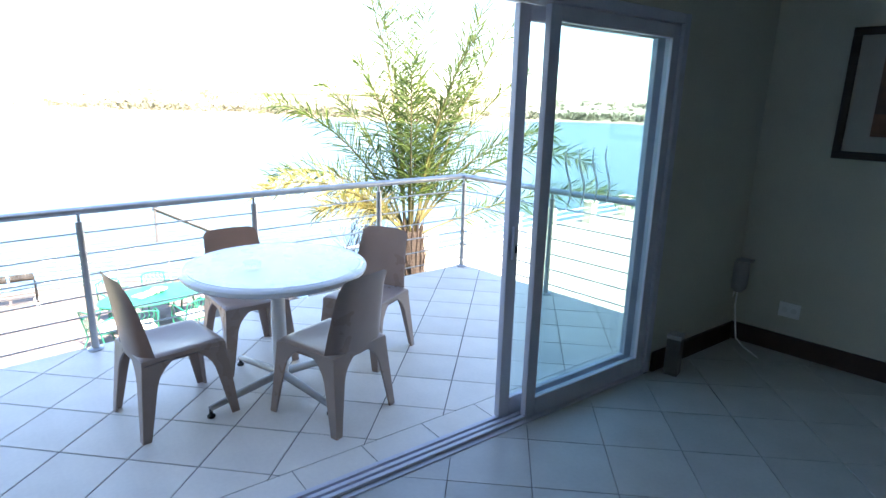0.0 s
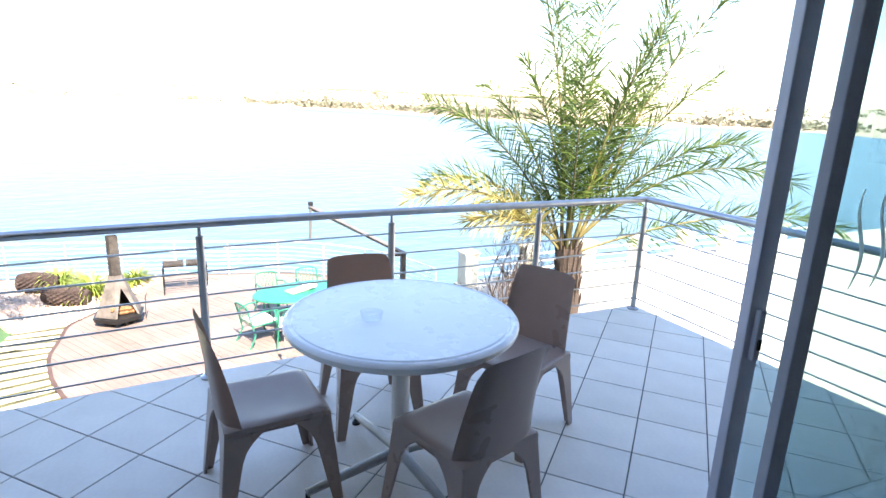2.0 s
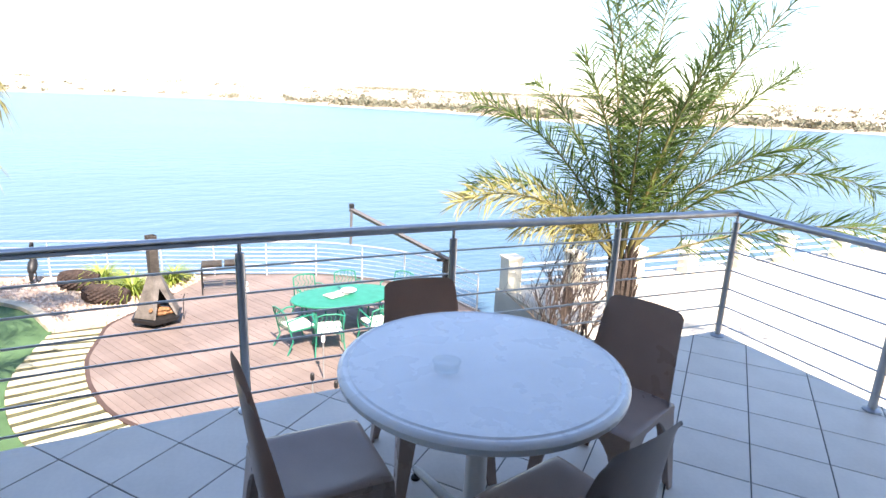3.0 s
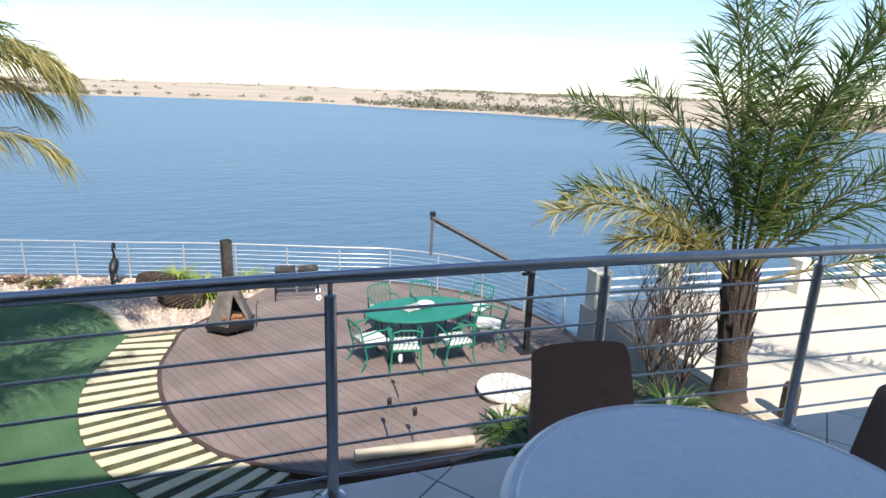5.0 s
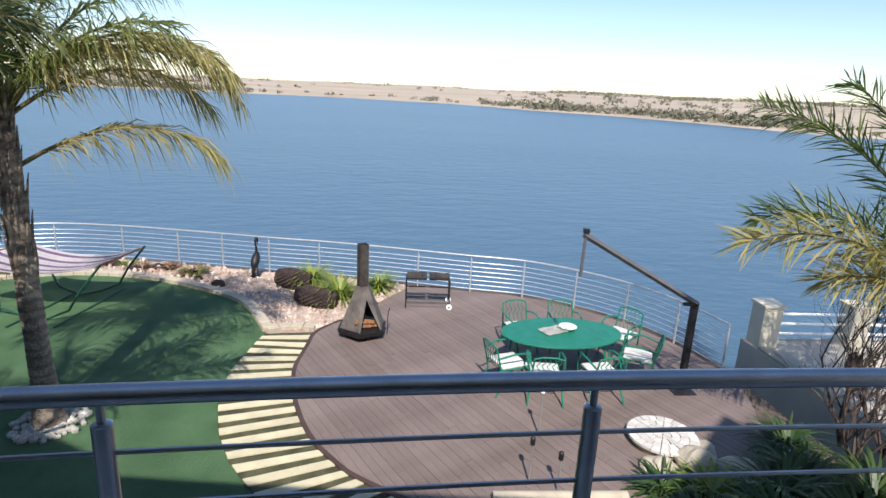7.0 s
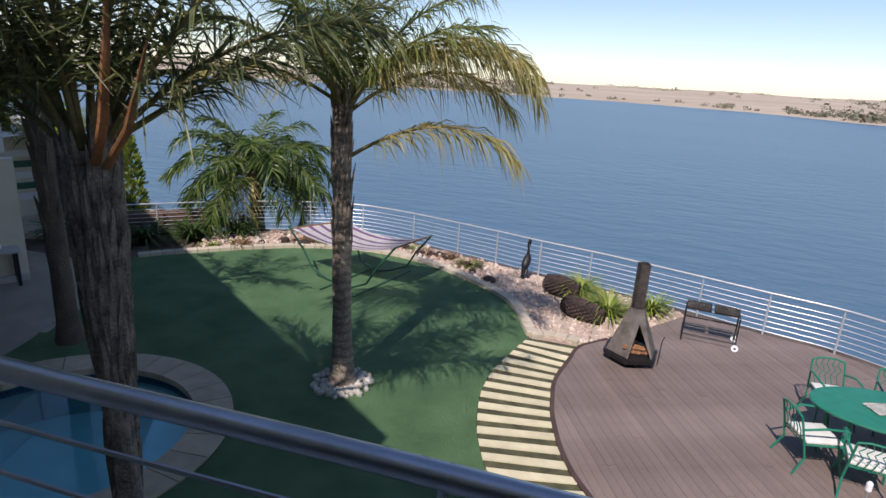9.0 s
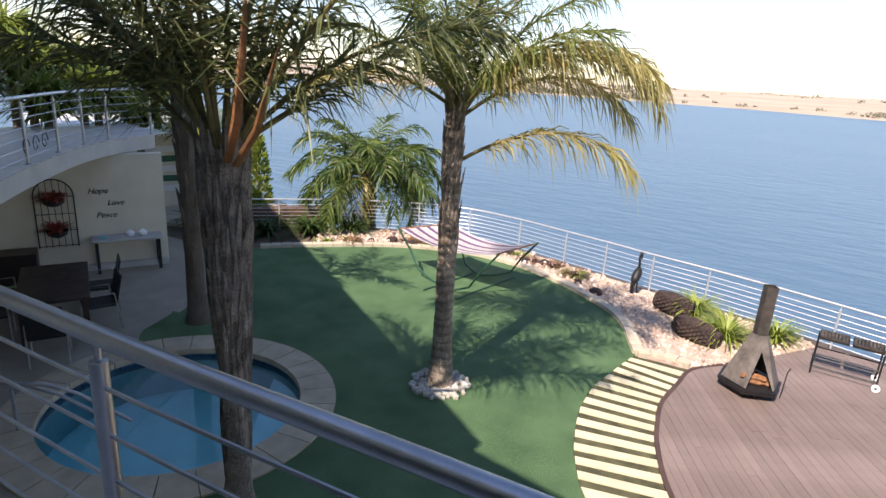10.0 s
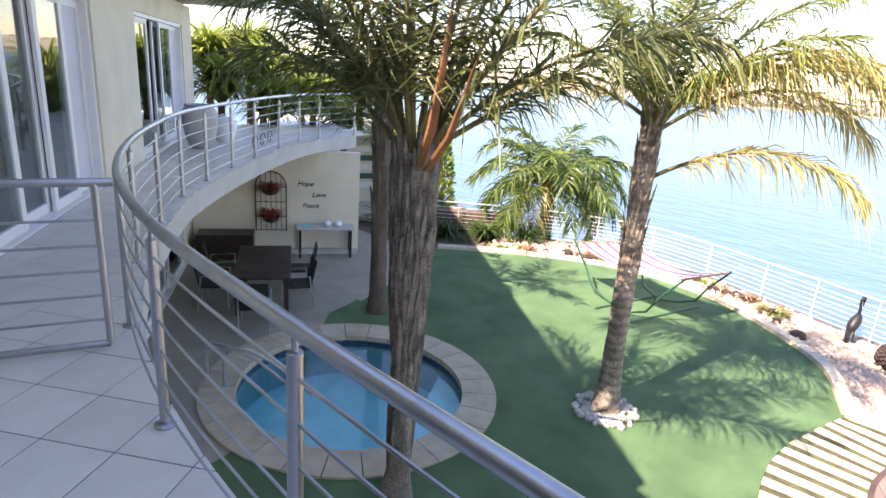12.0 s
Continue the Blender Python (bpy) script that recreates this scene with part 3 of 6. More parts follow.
railing("balcony_railing", "brushed steel balcony railing with horizontal bars along the curved edge", EDGE, RAIL_PTS, RAIL_H, 6, STEEL, 0.026, 0.024, 0.0065, 0.0)
side = [(4.32, 4.27), (4.28, 3.1), (4.27, 1.95)]
railing("balcony_railing", "brushed steel balcony railing at the short side", side, side[1:2], RAIL_H, 6, STEEL, 0.026, 0.024, 0.0065, 0.0)
gate = thing("balcony_gate", "brushed steel barred gate across the balcony", "gate")
gp0, gp1 = Vector((-3.70, 4.16, 0)), Vector((-4.02, 2.98, 0))
part("gate_frame", tubebm([gp0 + Vector((0, 0, 0.05)), gp0 + Vector((0, 0, RAIL_H))], 0.021, 12), STEEL, gate, smooth=True)
part("gate_frame", tubebm([gp1 + Vector((0, 0, 0.05)), gp1 + Vector((0, 0, RAIL_H))], 0.021, 12), STEEL, gate, smooth=True)
part("top_bar", tubebm([gp0 + Vector((0.02, 0.08, RAIL_H)), gp1 + Vector((0, 0, RAIL_H))], 0.024, 12), STEEL, gate, smooth=True)
part("bottom_bar", tubebm([gp0 + Vector((0, 0, 0.05)), gp1 + Vector((0, 0, 0.05))], 0.021, 12), STEEL, gate, smooth=True)
for k in range(5):
    z = 0.2 + k * 0.145
    part("bar", tubebm([gp0 + Vector((0, 0, z)), gp1 + Vector((0, 0, z))], 0.008, 8), STEEL, gate, smooth=True)

fence_posts = FENCE
railing("garden_fence", "galvanised steel garden fence with thin bars at the water", FLINE, fence_posts, 0.88, 7, GALV, 0.02, 0.019, 0.0075, ZG, False)

# ---- table and chairs ----
TC = Vector((1.523, 3.03, 0))


def round_table():
    th = thing("round_table", "round white plastic table with a pale pedestal", "table", pose(*TC))
    R, zt = 0.523, 0.072
    part("tabletop", lathe(bmesh.new(), [(r_, z_ + zt) for r_, z_ in ((R - 0.05, 0.680), (R - 0.012, 0.685), (R, 0.697), (R + 0.002, 0.715), (R - 0.006, 0.727), (R - 0.018, 0.731), (R - 0.024, 0.727), (R - 0.034, 0.727), (R - 0.04, 0.732), (0.02, 0.734))], 72), WHITEPL, th, smooth=True)
    part("column", tubebm([(0, 0, 0.06), (0, 0, 0.3), (0, 0, 0.69 + zt)], [0.045, 0.043, 0.04], 20), WHITE, th, smooth=True)
    for k in range(4):
        a = radians(97 + 90 * k)
        d = Vector((math.cos(a), math.sin(a), 0))
        leg = part("foot_bar", tubebm([d * 0.03 + Vector((0, 0, 0.10)), d * 0.28 + Vector((0, 0, 0.075)), d * 0.47 + Vector((0, 0, 0.052))], [0.026, 0.022, 0.017], 10), PALEGREY, th, smooth=True)
        part("glide", tubebm([d * 0.465 + Vector((0, 0, 0)), d * 0.465 + Vector((0, 0, 0.012)), d * 0.465 + Vector((0, 0, 0.02)), d * 0.465 + Vector((0, 0, 0.05))], [0.022, 0.022, 0.01, 0.01], 10), BLACK, leg, smooth=True)
    return th


round_table()
ash = tagged(mesh_ob("ashtray", lathe(bmesh.new(), [(0.03, 0), (0.045, 0.002), (0.05, 0.034), (0.046, 0.036), (0.04, 0.01), (0.005, 0.008)], 28), CLEAR, smooth=True), "small round clear glass ashtray on the table", "ashtray")
ash.matrix_basis = pose(TC.x - 0.155, TC.y - 0.02, 0.807)


def stack_chair():
    """A one-piece plastic chair: curved shell back, dished seat, four tapered legs with arched skirts."""
    th = thing("patio_chair", "taupe moulded plastic chair without arms", "chair", pose(0, 0, 0), group="chairs round the table")
    w, sd, sh = 0.208, 0.215, 0.45
    # seat: dished, with edges that roll over into the legs
    bm = bmesh.new()
    n = 20
    grid = []
    for j in range(n + 1):
        vv = math.sin((j / n - 0.5) * math.pi)
        row = []
        for i in range(n + 1):
            u = math.sin((i / n - 0.5) * math.pi)
            dish = -0.016 * (1 - u * u) * (1 - vv * vv)
            row.append(bm.verts.new((u * (w + 0.004), vv * (sd + 0.004), sh + dish - 0.014 * abs(u) ** 16 - 0.014 * abs(vv) ** 16)))
        grid.append(row)
    for j in range(n):
        for i in range(n):
            bm.faces.new((grid[j][i], grid[j][i + 1], grid[j + 1][i + 1], grid[j + 1][i]))
    rim = [grid[0][i] for i in range(n)] + [grid[j][n] for j in range(n)] + [grid[n][n - i] for i in range(n)] + [grid[n - j][0] for j in range(n)]
    low = [bm.verts.new((v.co.x * 1.003, v.co.y * 1.003, v.co.z - 0.022)) for v in rim]
    for k in range(len(rim)):
        m_ = (k + 1) % len(rim)
        bm.faces.new((rim[m_], rim[k], low[k], low[m_]))
    bm.faces.new(low[::-1])
    bmesh.ops.recalc_face_normals(bm, faces=bm.faces[:])
    part("seat", bm, TAUPE, th, smooth=True)
    n = 14
    # back: straight sides with wings that reach forward at the seat, rounded top corners
    bm = bmesh.new()
    grid = []
    for j in range(n + 1):
        s = j / n
        row = []
        for i in range(n + 1):
            u = math.sin((i / n - 0.5) * math.pi)
            ww = (w + 0.006) * (1.0 - 0.15 * s)
            z = sh - 0.05 + 0.455 * s - 0.028 * (abs(u) ** 14) * s ** 8 - 0.006 * u * u * s
            y = -sd - 0.004 - 0.055 * s ** 1.2 + 0.02 * u * u + 0.055 * abs(u) ** 10 * (1 - s) ** 0.7
            row.append(bm.verts.new((u * ww, y, z)))
        grid.append(row)
    for j in range(n):
        for i in range(n):
            bm.faces.new((grid[j][i], grid[j][i + 1], grid[j + 1][i + 1], grid[j + 1][i]))
    bmesh.ops.solidify(bm, geom=bm.faces[:], thickness=0.016)
    bmesh.ops.recalc_face_normals(bm, faces=bm.faces[:])
    part("backrest", bm, TAUPE, th, smooth=True)
    # legs: broad L-shaped section whose inner edges sweep up into the arches
    for sx in (-1, 1):
        for sy in (-1, 1):
            bm = bmesh.new()
            rows = []
            for s in (0, 0.05, 0.1, 0.16, 0.24, 0.34, 0.5, 0.75, 1.0):
                z = (sh - 0.016) * (1 - s)
                wd = 0.046 + 0.05 * (1 - s) + 0.11 * max(0, 1 - s / 0.36) ** 2.4
                cx, cy = sx * (w + 0.002 + 0.035 * s), sy * (sd + 0.002 + 0.045 * s)
                th_ = 0.014
                pts = [(0, 0), (-wd, 0), (-wd, -th_), (-th_, -th_), (-th_, -wd), (0, -wd)]
                rows.append([bm.verts.new((cx + sx * q[0], cy + sy * q[1], z)) for q in pts])
            for a, b in zip(rows, rows[1:]):
                for k in range(6):
                    bm.faces.new((a[k], a[(k + 1) % 6], b[(k + 1) % 6], b[k]))
            bm.faces.new(rows[0])
            bm.faces.new(rows[-1])
            bmesh.ops.recalc_face_normals(bm, faces=bm.faces[:])
            es = [e for e in bm.edges if len(e.link_faces) == 2 and e.calc_face_angle(0) > 0.9 and abs(e.verts[0].co.z - e.verts[1].co.z) > 0.015]
            bmesh.ops.bevel(bm, geom=es, offset=0.004, segments=2, affect="EDGES", profile=0.5)
            part("leg", bm, TAUPE, th)
    # skirts between the legs
    for m, half in ((pose(0, sd - 0.001, 0), w), (pose(0, -sd + 0.001, 0, 0, 0, 180), w), (pose(w - 0.001, 0, 0, 0, 0, -90), sd), (pose(-w + 0.001, 0, 0, 0, 0, 90), sd)):
        bm = bmesh.new()
        top, low = [], []
        for i in range(13):
            u = i / 12 * 2 - 1
            top.append(bm.verts.new((u * (half - 0.02), 0, sh - 0.016)))
            low.append(bm.verts.new((u * (half - 0.02), 0, sh - 0.052 - 0.05 * u ** 4)))
        for i in range(12):
            bm.faces.new((top[i], low[i], low[i + 1], top[i + 1]))
        bmesh.ops.solidify(bm, geom=bm.faces[:], thickness=0.010)
        bmesh.ops.transform(bm, verts=bm.verts[:], matrix=m)
        part("skirt", bm, TAUPE, th)
    return th


chair = stack_chair()
chair.matrix_basis = pose(0.945, 3.178, 0, 0, 0, -88)
for x, y, a in ((1.64, 2.63, 13), (2.246, 3.137, 112), (1.585, 3.602, 175)):
    copy_thing(chair, pose(x, y, 0, 0, 0, a))


# ---- palms ----
def frond(bm_leaf, bm_stalk, root, az, el, length, droop, rng, leaf=0.42, n=46, width=0.016, hang=0.35, stalk_r=0.02, bare=0.16, angle=(42, 72), lifts=(-0.25, 0.55)):
    """One feather frond: an arching rib with two ranks of narrow leaflets."""
    pts, p = [], Vector(root)
    e = radians(el)
    steps = 22
    for i in range(steps + 1):
        pts.append(p.copy())
        d = Vector((math.sin(radians(az)) * math.cos(e), math.cos(radians(az)) * math.cos(e), math.sin(e)))
        p = p + d * (length / steps)
        e -= radians(droop) / steps * (0.35 + 1.3 * i / steps)
    tube(bm_stalk, pts, [stalk_r * (1 - 0.86 * i / steps) for i in range(steps + 1)], 5, False)
    for k in range(n):
        s = bare + (1 - bare) * (k + 0.5) / n
        f = s * steps
        i = min(int(f), steps - 1)
        c = pts[i].lerp(pts[i + 1], f - i)
        d = (pts[i + 1] - pts[i]).normalized()
        sd = d.cross(Vector((0, 0, 1)))
        sd = sd.normalized() if sd.length > 0.05 else Vector((math.cos(radians(az)), -math.sin(radians(az)), 0))
        up = sd.cross(d)
        for sg in (-1, 1):
            L = leaf * (0.45 + 0.65 * math.sin(math.pi * min(1, 0.10 + 0.82 * s))) * rng.uniform(0.7, 1.15)
            a = radians(rng.uniform(*angle) - 18 * s * s)
            lift = rng.uniform(*lifts)
            w = (d * math.cos(a) + sd * sg * math.sin(a) + up * lift).normalized()
            h = hang * rng.uniform(0.5, 1.4)
            m1 = c + w * (L * 0.5) + Vector((0, 0, -h * L * 0.14))
            m2 = c + w * L * 0.93 + Vector((0, 0, -h * L * 0.62))
            nrm = w.cross(Vector((rng.uniform(-1, 1), rng.uniform(-1, 1), rng.uniform(-1, 1)))).normalized() * width * rng.uniform(0.8, 1.25)
            v = [bm_leaf.verts.new(q) for q in (c - nrm * 0.5, c + nrm * 0.5, m1 + nrm, m1 - nrm, m2)]
            bm_leaf.faces.new((v[0], v[1], v[2], v[3]))
            bm_leaf.faces.new((v[3], v[2], v[4]))


def palm_trunk(base, top, r0, r1, rng, rough=0.12, rings=40, sides=18, boots=0, lean=0.0, flare=1.0):
    """A ringed trunk, with the broken stubs of old fronds under the crown."""
    bm = bmesh.new()
    b, t = Vector(base), Vector(top)
    rows = []
    for i in range(rings + 1):
        s = i / rings
        c = b.lerp(t, s) + Vector((lean * math.sin(math.pi * s), 0, 0))
        r = r0 + (r1 - r0) * s ** flare + (0.10 * math.exp(-s * 14))
        saw = (0.10 if rings > 60 else 0.035) * ((i * 0.5) % 1.0) * (0.6 + 0.8 * rng.random())
        rows.append([bm.verts.new(c + Vector((math.cos(q), math.sin(q), 0)) * r * (1 + saw + rough * noise.noise((math.cos(q) * 2.5, math.sin(q) * 2.5, s * 9 + r0 * 50)))) for q in (2 * math.pi * k / sides for k in range(sides))])
    for a, c in zip(rows, rows[1:]):
        for k in range(sides):
            bm.faces.new((a[k], a[(k + 1) % sides], c[(k + 1) % sides], c[k]))
    for k in range(boots):
        s = 1 - 0.55 * (k / boots) ** 1.2
        q = k * 2.399
        c = b.lerp(t, s) + Vector((lean * math.sin(math.pi * s), 0, 0))
        r = r0 + (r1 - r0) * s ** flare
        o = Vector((math.cos(q), math.sin(q), 0))
        L = rng.uniform(0.25, 0.55)
        tube(bm, [c + o * r * 0.8 - Vector((0, 0, 0.1)), c + o * (r + 0.008) + Vector((0, 0, L * 0.45)), c + o * (r + 0.015 + 0.06 * rng.random()) + Vector((0, 0, L))], [0.05, 0.036, 0.008], 5, True, 0.55)
    return bm


def palm(label, base, top, r0, r1, fronds, seed, bark=BARK, leafs=(LEAF, LEAFDRY), boots=40, rough=0.12, lean=0.0, rings=40, shag=0, flare=1.0, **kw):
    """fronds: (azimuth, elevation, length, droop, dry) for each."""
    rng = random.Random(seed)
    th = thing("palm_tree", label, "palm tree", pose(*base))
    b = Vector(base)
    part("trunk", palm_trunk((0, 0, 0), Vector(top) - b, r0, r1, rng, rough, rings, 18, boots, lean, flare), bark, th, smooth=True)
    tp = Vector(top) - b
    for k in range(shag):
        q, s = k * 2.399, rng.uniform(0.28, 1.0)
        o = Vector((math.cos(q), math.sin(q), 0))
        r = r0 + (r1 - r0) * s ** flare
        c, L = tp * s, rng.uniform(0.35, 0.95)
        L = min(L, c.z * 0.8)
        out_ = rng.uniform(0.0, 0.035)
        part("bark_strip", tubebm([c + o * (r * 0.98), c + o * (r + 0.018) - Vector((0, 0, L * 0.4)), c + o * (r + out_ - 0.02 * s) - Vector((0, 0, L))], [0.034, 0.028, 0.007], 5, True, 0.4), bark, th)
    for az, el, ln, dr, dry, *dz in fronds:
        bl, bs = bmesh.new(), bmesh.new()
        off = Vector((math.sin(radians(az)), math.cos(radians(az)), 0)) * r1 * 0.6 + Vector((0, 0, rng.uniform(-0.15, 0.15) + sum(dz)))
        frond(bl, bs, tp + off, az, el, ln, dr, rng, **kw)
        fr = part("frond", bs, STALK, th, smooth=True)
        part("foliage", bl, leafs[1] if dry else leafs[0], fr)
    return th


def crown(n, seed, length, el0=75, el1=-5, droop=70, dry_from=0.72, az0=0):
    """Fronds in a spiral, the young upright, the old drooping and dry."""
    rng = random.Random(seed)
    out = []
    for i in range(n):
        s = i / max(1, n - 1)
        out.append((az0 + i * 137.5 + rng.uniform(-14, 14), el0 + (el1 - el0) * s + rng.uniform(-8, 8), length * rng.uniform(0.85, 1.1) * (0.8 + 0.25 * math.sin(math.pi * s)), droop * rng.uniform(0.75, 1.2), s > dry_from))
    return out


def fill(n, seed, length, el0, el1, droop):
    return crown(n, seed, length, el0, el1, droop, 2)


KEY_R = [(-59, 87, 5.3, 24, 0), (-40, 89, 5.0, 22, 0), (60, 86, 5.2, 22, 0), (128, 74, 5.2, 30, 0), (128, 50, 3.9, 84, 0), (118, 58, 3.6, 70, 0), (120, 23, 4.8, 43, 0), (-49, 65, 3.7, 62, 0), (-86, 46, 3.3, 74, 1), (-80, 37, 1.9, 59, 1),
         (30, 84, 4.8, 28, 0), (170, 82, 4.2, 35, 0), (-20, 72, 3.6, 45, 0), (104, 66, 4.2, 45, 0), (-140, 78, 3.6, 40, 0), (75, 66, 4.0, 50, 0), (140, 82, 4.8, 26, 0), (-70, 52, 2.9, 80, 0),
         (100, 78, 4.0, 30, 0), (-100, 80, 3.4, 35, 0)]
KEY_1 = [(69, 36, 3.0, 110, 1), (61, 57, 2.5, 60, 0), (16, 83, 2.4, 40, 0), (-121, 90, 2.3, 20, 0), (-110, 73, 2.2, 50, 0), (-116, 26, 2.2, 85, 1),
         (28, 50, 2.3, 95, 1)]
KEY_2 = [(38, 34, 2.3, 15, 0), (-119, 58, 1.9, 75, 0), (-142, 56, 2.2, 60, 0), (-163, 54, 2.5, 40, 0), (-144, 82, 2.8, 20, 0), (116, 82, 2.7, 15, 0), (19, 74, 2.8, 25, 0), (-116, 65, 2.8, 35, 0),
         (103, 70, 2.3, 30, 0), (-178, 68, 2.3, 50, 0), (144, 74, 2.5, 40, 0), (62, 58, 2.7, 32, 0), (86, 52, 2.7, 32, 0)]
palm("young feather palm with a short dark trunk beside the terrace", (7.40, 8.55, ZG - 0.05), (7.22, 8.60, -0.75), 0.23, 0.20, KEY_R, 11, BARKDARK, leafs=(LEAFRICH, LEAFDRY), leaf=0.68, n=140, hang=0.2, stalk_r=0.028, width=0.0108, angle=(38, 70), lifts=(-0.8, 1.2))
palm("feather palm with a ringed pale trunk on the lawn", (-3.96, 10.2, ZG - 0.05), (-4.1, 10.35, 1.25), 0.135, 0.11, [(a_, min(88, e_ + 6), l_ * 0.98, d_, y_) for a_, e_, l_, d_, y_ in KEY_1] + [(56, 40, 2.6, 105, 1), (80, 44, 2.8, 100, 1), (64, 48, 2.8, 105, 1), (72, 34, 2.5, 88, 1, -0.62)] + fill(8, 8, 2.7, 86, 45, 65), 12, BARKPALE, boots=46, rings=76, leaf=0.66, n=125, hang=1.05, stalk_r=0.03, width=0.0088, angle=(45, 75), lifts=(-0.3, 0.5))
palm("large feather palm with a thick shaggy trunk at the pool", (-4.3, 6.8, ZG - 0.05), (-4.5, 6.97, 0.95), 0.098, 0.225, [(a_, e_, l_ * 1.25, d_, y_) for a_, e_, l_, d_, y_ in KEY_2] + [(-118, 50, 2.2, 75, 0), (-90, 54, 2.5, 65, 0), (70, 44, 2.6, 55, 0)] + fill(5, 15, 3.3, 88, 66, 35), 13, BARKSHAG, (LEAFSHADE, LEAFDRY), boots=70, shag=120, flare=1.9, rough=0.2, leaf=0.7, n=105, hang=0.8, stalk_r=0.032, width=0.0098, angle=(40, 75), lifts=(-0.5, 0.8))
palm("feather palm behind the pool at the patio", (-8.53, 9.44, ZG - 0.05), (-8.7, 9.5, 1.0), 0.14, 0.15, crown(12, 21, 1.9, 80, 35, 60, 2), 14, BARK, boots=24, leaf=0.45, n=36, hang=0.8)
palm("low bushy palm at the garden fence", (-10.9, 17.2, ZG - 0.3), (-10.9, 17.2, -1.3), 0.2, 0.18, crown(46, 25, 2.5, 82, -15, 105, 0.93), 15, BARK, leafs=(LEAFRICH, LEAFDRY), boots=0, leaf=0.65, n=50, hang=0.9, width=0.02)
for line in (((-4.22, 6.78, 0.86), (-4.02, 6.72, 1.22), (-3.92, 6.72, 1.75), (-3.85, 6.72, 2.25)), ((-4.14, 6.80, 0.84), (-3.82, 6.75, 1.16), (-3.56, 6.75, 1.80))):
    tagged(mesh_ob("dry_frond_stalk", tubebm(line, [0.042, 0.044, 0.034, 0.012][:len(line) - 1] + [0.010], 8, True, 0.55), ORANGE, smooth=True), "orange-brown dry stalk in the palm's crown", "frond stalk")


# ---- garden: deck, path, beds ----
DECK_POLY = PATH_IN + spline([(-0.88, 13.25), (-0.35, 13.8), (0.3, 14.7), (0.95, 15.65)], 10)[1:] + [p for p in FLINE if p[0] > 1.1 and p[1] < 15.75] + [(6.1, 11.0), (5.95, 10.4), (5.3, 8.9), (4.6, 8.35), (3.4, 8.2), (2.7, 8.1), (2.1, 8.09), (1.65, 8.13), (1.22, 8.23)]
tagged(mesh_ob("deck_base", prism(DECK_POLY, ZG - 0.045, ZG + 0.004), DECKDARK), "dark edge of the round timber deck", "deck", **lab)
GBED = LAWN_EDGE[:34] + [(p[0], p[1]) for p in FLINE if -11.2 < p[0] < 1.0 and p[1] > 15][0:] + spline([(0.95, 15.65), (0.3, 14.7), (-0.35, 13.8), (-0.88, 13.25)], 10)
bed = mesh_ob("gravel_bed", prism(GBED, ZG - 0.045, ZG + 0.02), GRAVEL)
tagged(bed, "bed of pale brown gravel along the fence", "gravel bed", **lab)

# loose stones on the gravel
rng = random.Random(5)
bm = bmesh.new()
count = 0
for _ in range(9000):
    p = (rng.uniform(-11, 1.0), rng.uniform(13.2, 17.6))
    if not inside(p, GBED):
        continue
    near = p[0] > -3.2
    s = rng.uniform(0.02, 0.05) * (1.0 if near else 1.5)
    if rng.random() > (0.9 if near else 0.5):
        continue
    vs = bmesh.ops.create_icosphere(bm, subdivisions=1, radius=s)["verts"]
    k = Matrix.Translation((p[0], p[1], ZG + 0.02 + s * 0.3)) @ Euler((rng.random() * 6, rng.random() * 6, rng.random() * 6)).to_matrix().to_4x4() @ Matrix.Diagonal((1.3, rng.uniform(0.7, 1), 0.6, 1))
    bmesh.ops.transform(bm, verts=vs, matrix=k)
    count += 1
    if count > 1500:
        break


def islandmat(name, cols, rough=0.9):
    m = bpy.data.materials.new(name)
    m.use_nodes = True
    t = m.node_tree
    g_, r_ = t.nodes.new("ShaderNodeNewGeometry"), t.nodes.new("ShaderNodeValToRGB")
    el = r_.color_ramp.elements
    el[0].color, el[1].color = (*cols[0], 1), (*cols[-1], 1)
    for i, c in enumerate(cols[1:-1]):
        el.new((i + 1) / (len(cols) - 1)).color = (*c, 1)
    t.links.new(g_.outputs["Random Per Island"], r_.inputs["Fac"])
    b = t.nodes["Principled BSDF"]
    t.links.new(r_.outputs["Color"], b.inputs["Base Color"])
    b.inputs["Roughness"].default_value = rough
    return m


PEBBLE = islandmat("pebbles", [(0.64, 0.52, 0.42), (0.44, 0.32, 0.25), (0.70, 0.61, 0.52), (0.28, 0.19, 0.15)])
tagged(mesh_ob("gravel", bm, PEBBLE), "loose pale and brown pebbles", "gravel", kind="stuff")


def edging(line, w, h, n, name, label, material):
    """Kerb stones set end to end along a line."""
    th = thing(name, label, "edging", kind="structure")
    pts = spline(line, n + 1)
    for a, b in zip(pts, pts[1:]):
        d = Vector((b[0] - a[0], b[1] - a[1]))
        L = d.length
        o = part("stone", boxbm(-L / 2 + 0.006, L / 2 - 0.006, -w / 2, w / 2, -0.05, h, 0.012), material, th)
        o.matrix_basis = pose((a[0] + b[0]) / 2, (a[1] + b[1]) / 2, ZG, 0, 0, math.degrees(math.atan2(d.y, d.x)))
    return th


